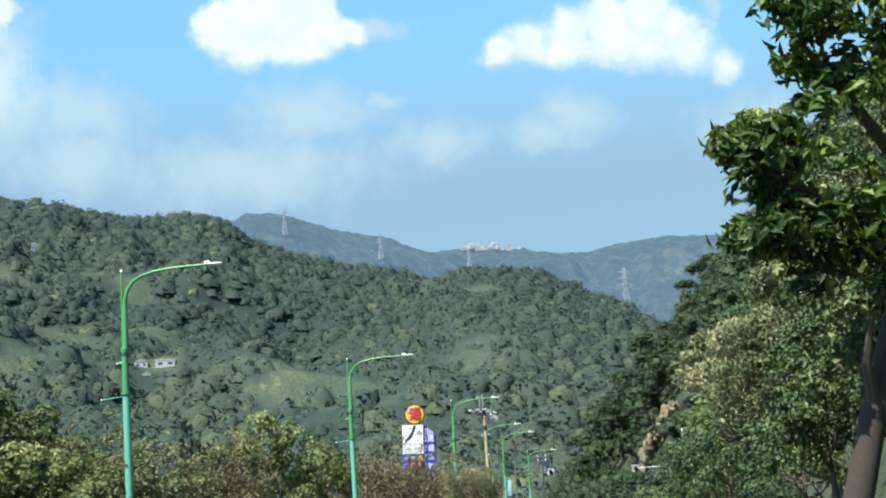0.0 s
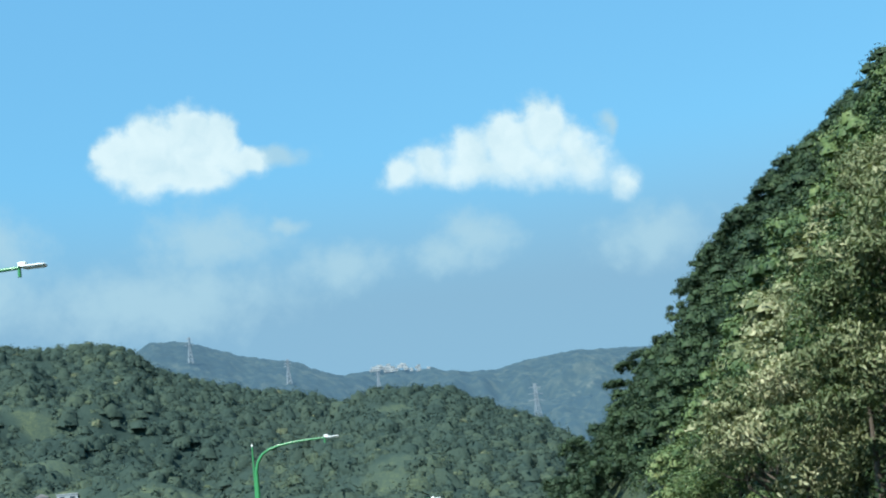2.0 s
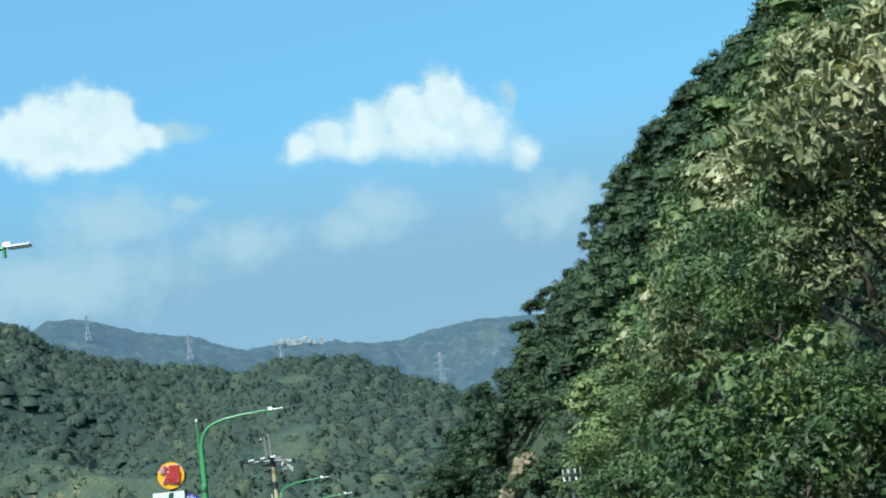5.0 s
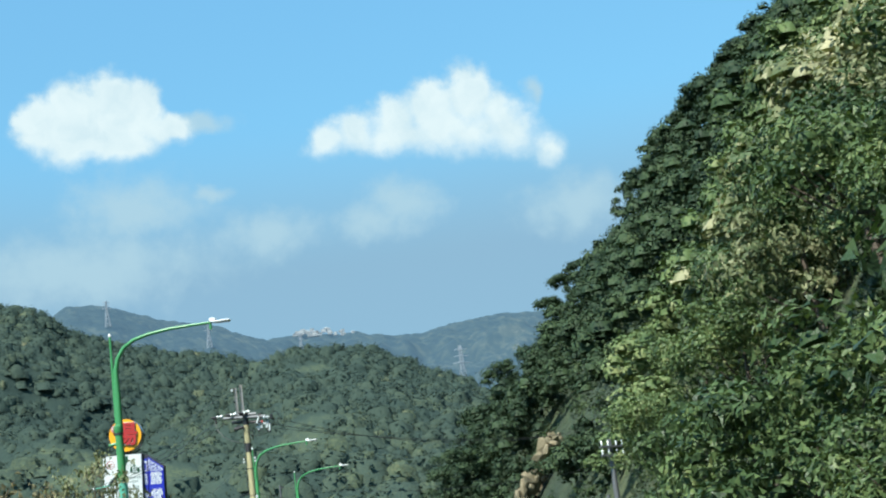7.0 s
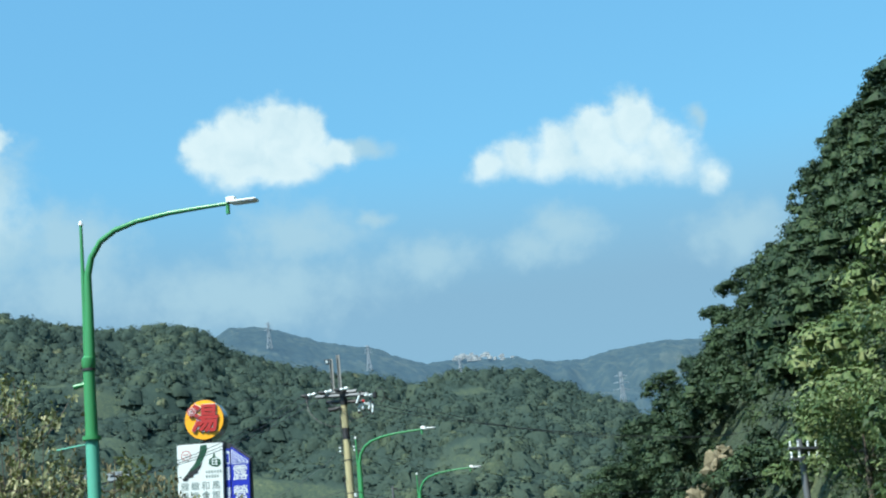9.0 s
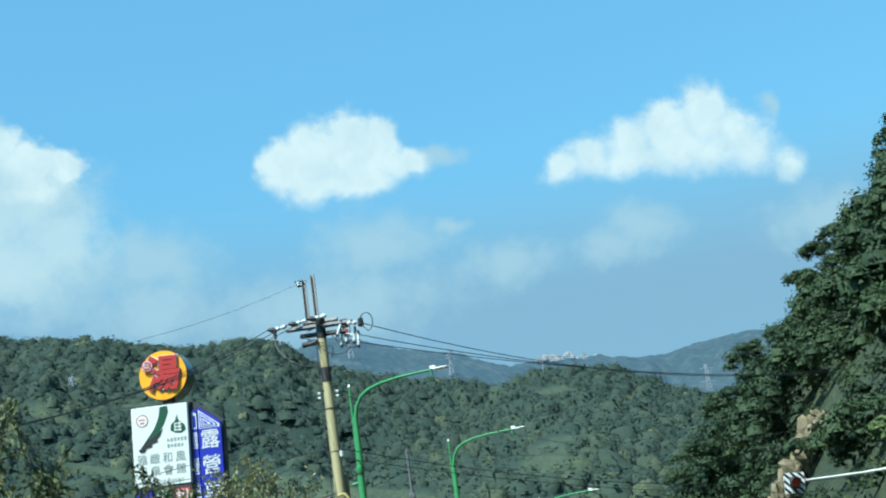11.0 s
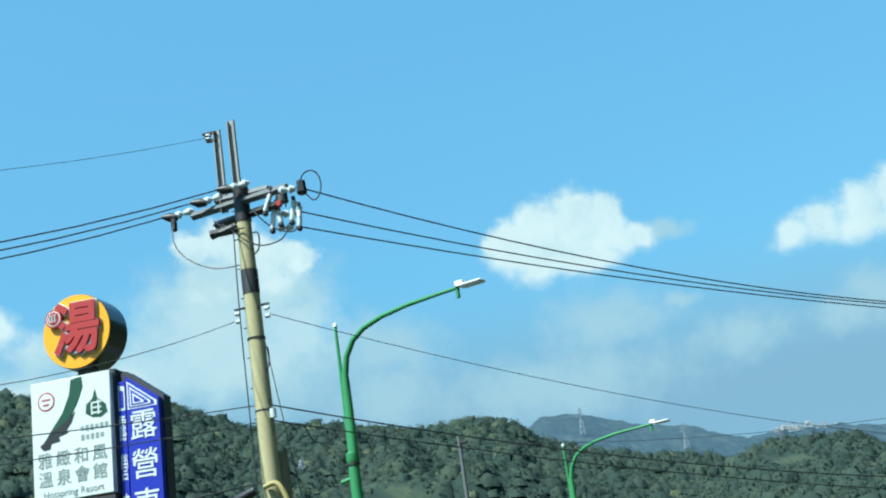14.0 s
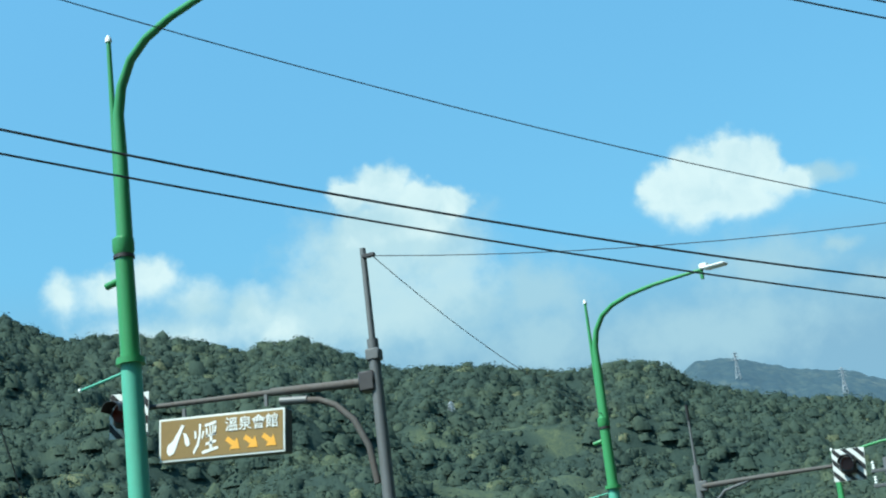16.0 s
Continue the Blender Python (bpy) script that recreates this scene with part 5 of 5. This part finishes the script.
    for k, ch in enumerate("露營車體"):
        writing("letter", ch, 0.5, WHITE, side, C((0.755, 0.178, 8.33 - 0.69 * k)), 0.003, "", 0.002, 0.3)
    part("triangle", Geo().prism([(0.69, 8.68), (0.82, 8.68), (0.82, 9.1), (0.69, 9.14)], 0.004, C((0, 0.177, 0))), WHITE, side, smooth=False)
    part("triangle", Geo().prism([(0.71, 8.72), (0.795, 8.72), (0.795, 9.02), (0.71, 9.05)], 0.004, C((0, 0.173, 0))), BLUE, side, smooth=False)
    corners = [(0.90, 8.66), (1.47, 8.66), (1.47, 8.74), (0.90, 9.17)]
    cx, cz = 1.08, 8.80
    for k, (sc, mat) in enumerate(((1.0, WHITE), (0.86, BLUE), (0.70, WHITE), (0.56, BLUE), (0.38, WHITE), (0.22, BLUE))):
        tri = [(cx + (x - cx) * sc, cz + (z - cz) * sc) for x, z in corners]
        part("triangle", Geo().prism(tri, 0.004, C((0, 0.116 - 0.004 * k, 0))), mat, b, smooth=False)
    for k, ch in enumerate("露營車體驗"):
        writing("letter", ch, 0.55, WHITE, b, C((1.19, 0.114, 8.33 - 0.69 * k)), 0.004, "", 0.003)


sign_tower()


# ---------------------------------------------------------------- traffic signals and brown sign
def striped_signal(parent, m, lit=None):
    """A signal head before a striped board; the board faces -y."""
    board = part("backboard", Geo().box((0.56, 0.02, 0.56), m, 0.004), WHITE, parent, "black and white striped backboard")
    for k in range(-3, 4):
        lo, hi = k * 0.2 - 0.05, k * 0.2 + 0.05
        band = clip_band(lo, hi, 0.276, 0.276)
        if len(band) > 2:
            part("stripe", Geo().prism(band, 0.004, m @ Matrix.Translation((0, -0.0145, 0))), BLACK, board, smooth=False)
    head = part("signal_head", Geo().box((0.27, 0.18, 0.33), m @ pose(0, -0.1, 0), 0.045), BLACK, board, "dark signal head")
    hood = Geo()
    arc = [(0.125 * math.cos(a), 0.125 * math.sin(a)) for a in [math.pi * k / 10 for k in range(11)]]
    outer = [(x * 1.06, z * 1.06) for x, z in arc]
    n = len(arc)
    verts = [m @ Vector((x, -0.42, z)) for x, z in arc] + [m @ Vector((x, -0.2, z)) for x, z in arc] + [m @ Vector((x, -0.42, z)) for x, z in outer] + [m @ Vector((x, -0.2, z)) for x, z in outer]
    faces = [(i, i + 1, n + i + 1, n + i) for i in range(n - 1)] + [(2 * n + i, 3 * n + i, 3 * n + i + 1, 2 * n + i + 1) for i in range(n - 1)] + [(i, 2 * n + i, 2 * n + i + 1, i + 1) for i in range(n - 1)]
    part("hood", hood.add(verts, faces), BLACK, head)
    part("lens", Geo().tube([m @ Vector((0, -0.2, 0)), m @ Vector((0, -0.185, 0))], 0.112, 20), lit or LENS_DARK, head, "round signal lens")


def clip_band(lo, hi, w, h):
    """The part of lo <= x + z <= hi inside a rectangle."""
    poly = [(-w, -h), (w, -h), (w, h), (-w, h)]
    for sign, lim in ((1, hi), (-1, -lo)):
        out = []
        for i in range(len(poly)):
            a, b = poly[i], poly[(i + 1) % len(poly)]
            da, db = sign * (a[0] + a[1]) - lim, sign * (b[0] + b[1]) - lim
            if da <= 0:
                out.append(a)
            if (da < 0) != (db < 0) and da != db:
                s = da / (da - db)
                out.append((a[0] + (b[0] - a[0]) * s, a[1] + (b[1] - a[1]) * s))
        poly = out
        if not poly:
            return []
    return poly


# red lens that is switched on: its dull light is painted as base colour
LENS_LIT_RED = paint("lit_red_signal_lens", (0.42, 0.05, 0.025), 0.25, 0, 0.05)
LENS_DARK = paint("signal_lens", (0.10, 0.02, 0.015), 0.2, 0, 0.05)


def signal_mast():
    """Steel mast with an arm to the left that carries a signal and a brown sign."""
    t = thing("signal_mast", "rusty steel mast arm carrying a signal and a brown sign", "signal mast")
    x, y = -2.92, 125.07
    part("mast", Geo().tube([(x, y, -0.2), (x, y, 6.55)], [0.095, 0.068], 16), STEEL, t)
    part("top_post", Geo().tube([(x, y, 6.2), (x, y, 7.68)], [0.042, 0.036], 12), STEEL, t)
    part("clamp", Geo().box((0.17, 0.16, 0.14), pose(x, y, 6.36), 0.015), STEEL, t)
    part("top_bracket", Geo().box((0.16, 0.06, 0.05), pose(x + 0.08, y - 0.03, 7.57), 0.008), DARK, t)
    part("flange", Geo().box((0.2, 0.2, 0.24), pose(x - 0.1, y, 6.05), 0.02), DARK, t)
    part("mast_arm", Geo().tube([(x - 0.1, y, 6.05), (x - 1.35, y, 6.15), (x - 1.37, y, 6.15), (x - 3.3, y - 0.02, 6.27)], [0.055, 0.05, 0.036, 0.03], 12), RUST, t, "rust-stained steel arm")
    part("brace", Geo().tube([(x - 0.95, y, 5.98), (x - 0.75, y, 5.95), (x - 0.55, y, 5.85), (x - 0.34, y, 5.64), (x - 0.18, y, 5.3), (x - 0.12, y, 4.85)], 0.04, 10), RUST, t)
    part("brace_joint", Geo().tube([(x - 1.25, y, 6.02), (x - 0.9, y, 5.98)], 0.05, 10), STEEL, t)
    sg = part("direction_sign", Geo().box((1.68, 0.2, 0.53), pose(-4.95, 125.12, 5.73, 0, 4.6, 0), 0.012), DARK, t, "brown sign box with white rim")
    part("rim", Geo().box((1.68, 0.02, 0.53), pose(-4.95, 125.01, 5.73, 0, 4.6, 0), 0.006), WHITE, sg)
    part("sign_face", Geo().box((1.63, 0.02, 0.48), pose(-4.95, 125.005, 5.73, 0, 4.6, 0), 0.004), BROWN, sg)
    base = pose(-4.95, 124.99, 5.73, 0, 4.6, 0)
    writing("writing", "溫泉會館", 0.178, LAMP_WHITE, sg, base @ Matrix.Translation((0.41, 0, 0.11)), 0.004, "", 0.001)
    for pts in ([(-0.74, -0.14), (-0.70, -0.19), (-0.62, -0.17), (-0.57, -0.08), (-0.5, 0.06), (-0.44, 0.16), (-0.48, 0.18), (-0.56, 0.08), (-0.64, -0.02), (-0.72, -0.06)],
                [(-0.46, 0.08), (-0.41, 0.06), (-0.36, -0.01), (-0.35, -0.07), (-0.39, -0.1), (-0.43, -0.06), (-0.44, 0.0)],
                [(-0.19, 0.17), (-0.155, 0.16), (-0.165, 0.02), (-0.2, -0.1), (-0.28, -0.2), (-0.3, -0.17), (-0.23, -0.07), (-0.195, 0.03)], [(-0.27, 0.08), (-0.24, 0.09), (-0.235, 0.0), (-0.265, -0.02)],
                [(-0.13, 0.08), (-0.1, 0.07), (-0.13, -0.02), (-0.155, -0.01)], [(-0.1, 0.15), (0.1, 0.19), (0.1, 0.155), (-0.09, 0.12)], [(-0.08, 0.1), (-0.05, 0.11), (-0.04, 0.0), (-0.07, 0.0)],
                [(0.07, 0.13), (0.1, 0.13), (0.085, 0.02), (0.055, 0.02)], [(-0.02, 0.14), (0.0, 0.14), (0.01, 0.01), (-0.01, 0.01)], [(0.03, 0.15), (0.05, 0.15), (0.05, 0.01), (0.03, 0.01)],
                [(-0.08, 0.02), (0.09, 0.05), (0.09, 0.02), (-0.07, -0.01)], [(-0.08, -0.07), (0.09, -0.04), (0.09, -0.075), (-0.08, -0.105)], [(-0.01, 0.0), (0.03, 0.0), (0.02, -0.15), (-0.02, -0.15)], [(-0.15, -0.17), (0.12, -0.12), (0.13, -0.155), (-0.14, -0.205)]):
        part("brush_stroke", Geo().prism([(0.8 * px - 0.14, pz) for px, pz in pts], 0.004, base), LAMP_WHITE, sg, smooth=False)
    for k in range(3):
        a = base @ Matrix.Translation((0.16 + 0.24 * k, 0, -0.11)) @ pose(0, 0, 0, 0, 38, 0)
        part("arrow", Geo().prism([(-0.11, -0.03), (0.0, -0.03), (0.0, -0.085), (0.11, 0), (0.0, 0.085), (0.0, 0.03), (-0.11, 0.03)], 0.004, a), GOLD, sg, "gold arrow", smooth=False)
    for dx in (-5.45, -4.35):
        part("hanger", Geo().box((0.04, 0.04, 0.16), pose(dx, 125.06, 6.07)), STEEL, t)
    striped_signal(t, pose(-6.16, 124.98, 6.18, 0, 6, -4))


signal_mast()
wire((-2.8, 125.05, 7.56), (17.2, 125.7, 7.95), 1.12, 0.006, "thin grey service line above the road")
wire((-2.8, 125.05, 7.56), (-2.5, 134.9, 7.0), 0.2, 0.006, "thin grey service line above the road")


def second_mast():
    t = thing("signal_mast", "slim grey mast with an arm carrying a striped signal", "signal mast")
    x, y = -1.6, 138.2
    part("mast", Geo().tube([(x, y, -0.2), (x, y, 6.33)], [0.1, 0.07], 14), STEEL, t)
    part("top_post", Geo().tube([(x, y, 6.3), (x, y, 7.46)], [0.028, 0.02], 10), STEEL, t)
    part("antenna_cap", Geo().tube([(x, y, 7.2), (x, y, 7.5)], 0.034, 10), BLACK, t)
    part("flange", Geo().box((0.16, 0.16, 0.2), pose(x + 0.08, y, 5.92), 0.015), STEEL, t)
    part("mast_arm", Geo().tube([(x, y, 5.92), (x + 1.2, y - 0.5, 5.86), (x + 2.95, y - 1.4, 5.72)], [0.055, 0.045, 0.03], 10), RUST, t)
    part("brace", Geo().tube([(x + 0.05, y, 5.1), (x + 0.2, y - 0.1, 5.5), (x + 0.5, y - 0.22, 5.75), (x + 1.0, y - 0.42, 5.84)], 0.03, 8), STEEL, t)
    striped_signal(t, pose(1.33, 136.45, 5.66, 0, 4, -4))


second_mast()


def near_signal():
    t = thing("signal_mast", "striped traffic signal on a slim mast arm at the bank", "signal mast")
    x, y = 7.5, 125.0
    part("mast", Geo().tube([(11.2, y + 0.6, -0.2), (11.2, y + 0.6, 5.6)], [0.1, 0.07], 12), STEEL, t)
    part("mast_arm", Geo().tube([(x + 0.1, y + 0.06, 5.24), (9.4, y + 0.3, 5.24), (11.2, y + 0.6, 5.3)], [0.022, 0.03, 0.045], 10), LAMP_WHITE, t, "pale painted arm")
    striped_signal(t, pose(x, y, 5.2, 0, 4, 4), LENS_LIT_RED)


near_signal()


# ---------------------------------------------------------------- flags beside the lane
def banner_flag(x, y, top, mat, label):
    t = thing("banner_flag", label, "flag", "roadside flags", at=pose(x, y, 0, 0, 0, 8))
    part("pole", Geo().tube([(0, 0, -0.1), (0, 0, top + 0.08)], [0.016, 0.01], 8), STEEL, t)
    rows = [(0.02 + 0.33 * u, 0.03 * math.sin(5 * v + 3 * u), top - 1.45 * v) for v in np.linspace(0, 1, 9) for u in np.linspace(0, 1, 5)]
    g = Geo().add(rows + [(a, b + 0.006, c) for a, b, c in rows], [(i * 5 + k + o, i * 5 + k + 1 + o, i * 5 + k + 6 + o, i * 5 + k + 5 + o) for o in (0, 45) for i in range(8) for k in range(4)])
    part("cloth", g, mat, t)


SKYBLUE = paint("light_blue_cloth", (0.20, 0.42, 0.60), 0.8, 0, 0.15, (0.4, 0.5, 0.55), 3)
PINK = paint("red_white_cloth", (0.55, 0.22, 0.20), 0.8, 0, 0.6, (0.65, 0.62, 0.6), 2)
banner_flag(-2.37, 150, 5.58, SKYBLUE, "light blue advertising flag on a thin pole")
banner_flag(-3.06, 150, 5.22, PINK, "faded red and white flag on a thin pole")


# ---------------------------------------------------------------- far things: pylons, farm, town
def at_bearing(b, r):
    return ORIGIN[0] + r * math.sin(radians(b)), ORIGIN[1] + r * math.cos(radians(b))


def pylon(b, r, h, sink=1.0):
    x, y = at_bearing(b, r)
    ground = ridge_height if r > 1700 else ground_height
    t = thing("pylon", "pale lattice transmission tower on a wooded ridge", "pylon", "transmission towers", at=pose(x, y, float(ground(x, y)) - sink, 0, 0, 20))
    g = Geo()
    w0, w1 = h * 0.09, h * 0.018
    levels = [0, 0.22, 0.4, 0.55, 0.68, 0.8, 0.9, 1.0]
    for sx, sy in ((-1, -1), (1, -1), (1, 1), (-1, 1)):
        g.tube([(sx * w0, sy * w0, 0), (sx * w1 * 1.6, sy * w1 * 1.6, h * 0.62), (sx * w1, sy * w1, h)], 0.33, 4)
    for a, c in zip(levels, levels[1:]):
        wa, wc = np.interp([a, c], [0, 0.62, 1], [w0, w1 * 1.6, w1])
        for sx, sy, tx, ty in ((-1, -1, 1, -1), (1, -1, 1, 1), (1, 1, -1, 1), (-1, 1, -1, -1)):
            g.tube([(sx * wa, sy * wa, a * h), (tx * wc, ty * wc, c * h)], 0.2, 4)
            g.tube([(tx * wa, ty * wa, a * h), (sx * wc, sy * wc, c * h)], 0.2, 4)
    part("mast", g, PYLON, t)
    for s, w in ((0.68, 0.16), (0.8, 0.14), (0.92, 0.12)):
        part("crossarm", Geo().tube([(-w * h, 0, s * h), (0, 0, s * h + 1.6), (w * h, 0, s * h)], 0.45, 4), PYLON, t)


for b, r, h in ((-7.52, 2290, 38), (-4.12, 2270, 36), (-0.96, 2370, 26), (4.55, 2180, 75), (-16.86, 1070, 15)):
    pylon(b, r, h)


def house(x, y, w, d, h, turn, roof_mat, label, group, gable=True, z=None, wall_mat=STUCCO):
    t = thing("house", label, "house", group, at=pose(x, y, on_ground(x, y, 0.6) if z is None else z, 0, 0, turn))
    wall = part("wall", Geo().box((w, d, h), pose(0, 0, h / 2), 0.05), wall_mat, t)
    if gable:
        part("roof", Geo().prism([(-w * 0.56, 0), (w * 0.56, 0), (0, w * 0.26)], d * 1.08, pose(0, -d * 0.54, h + 0.02)), roof_mat, t, smooth=False)
    else:
        part("roof", Geo().box((w * 1.05, d * 1.05, 0.5), pose(0, 0, h + 0.26), 0.05), roof_mat, t)
    n = max(2, int(w / 3.5))
    for k in range(n):
        win = part("window", Geo().box((w / n * 0.45, 0.12, h * 0.3), pose(-w / 2 + (k + 0.5) * w / n, -d / 2 - 0.03, h * 0.6)), GLASSY, t)
    return t


for hx, hy, w, d, h, gable in ((-166.5, 745, 6, 5, 3.2, True), (-156, 748, 9, 6, 3.2, False), (-162.5, 738, 4.5, 4, 2.6, True), (-188.6, 701, 5, 4, 2.6, False)):
    house(hx, hy, w, d, h, 12, TILEROOF if gable else PALE_WALL, "small white farmhouse among trees across the valley", "farm houses", gable, on_ground(hx, hy, 0.9), PALE_WALL)


def town():
    rng = np.random.default_rng(8)
    for k in range(30):
        b, r = rng.uniform(-1.25, 0.95), rng.uniform(3190, 3290)
        x, y = at_bearing(b, r)
        house(x, y, rng.uniform(5, 11), 7, rng.uniform(3, 6.5), rng.uniform(-15, 15), PALE_WALL if rng.random() < 0.7 else TILEROOF,
              "white house of a hilltop settlement far away", "hilltop settlement", rng.random() < 0.3, float(ridge_height(x, y)) + 3.5, PALE_WALL)


town()


# rock face in the bank
def rock_face():
    rng = np.random.default_rng(14)
    g = Geo()
    for k in range(140):
        s, u = rng.uniform(-0.35, 0.8), rng.uniform(-1, 1)
        c = Vector((14.2 + 3.3 * s + 0.8 * u, 184.5 + 2.4 * u, 8.9 + 5.4 * s + rng.uniform(-0.7, 0.9)))
        bm = bmesh.new()
        bmesh.ops.create_icosphere(bm, subdivisions=1, radius=1.0)
        for p in bm.verts:
            p.co *= rng.uniform(0.75, 1.15)
        sc = rng.uniform(0.3, 0.85)
        bmesh.ops.transform(bm, matrix=Matrix.Translation(c) @ pose(0, 0, 0, *rng.uniform(0, 360, 3)) @ Matrix.Diagonal((sc * 1.1, sc * 0.8, sc * 0.42, 1)), verts=bm.verts)
        bm.verts.index_update()
        g.add([p.co[:] for p in bm.verts], [[q.index for q in f.verts] for f in bm.faces])
        bm.free()
    tagged(part("rock_face", g, ROCK, smooth=False), "bare ochre rock outcrop in the wooded hillside", "rock")


rock_face()
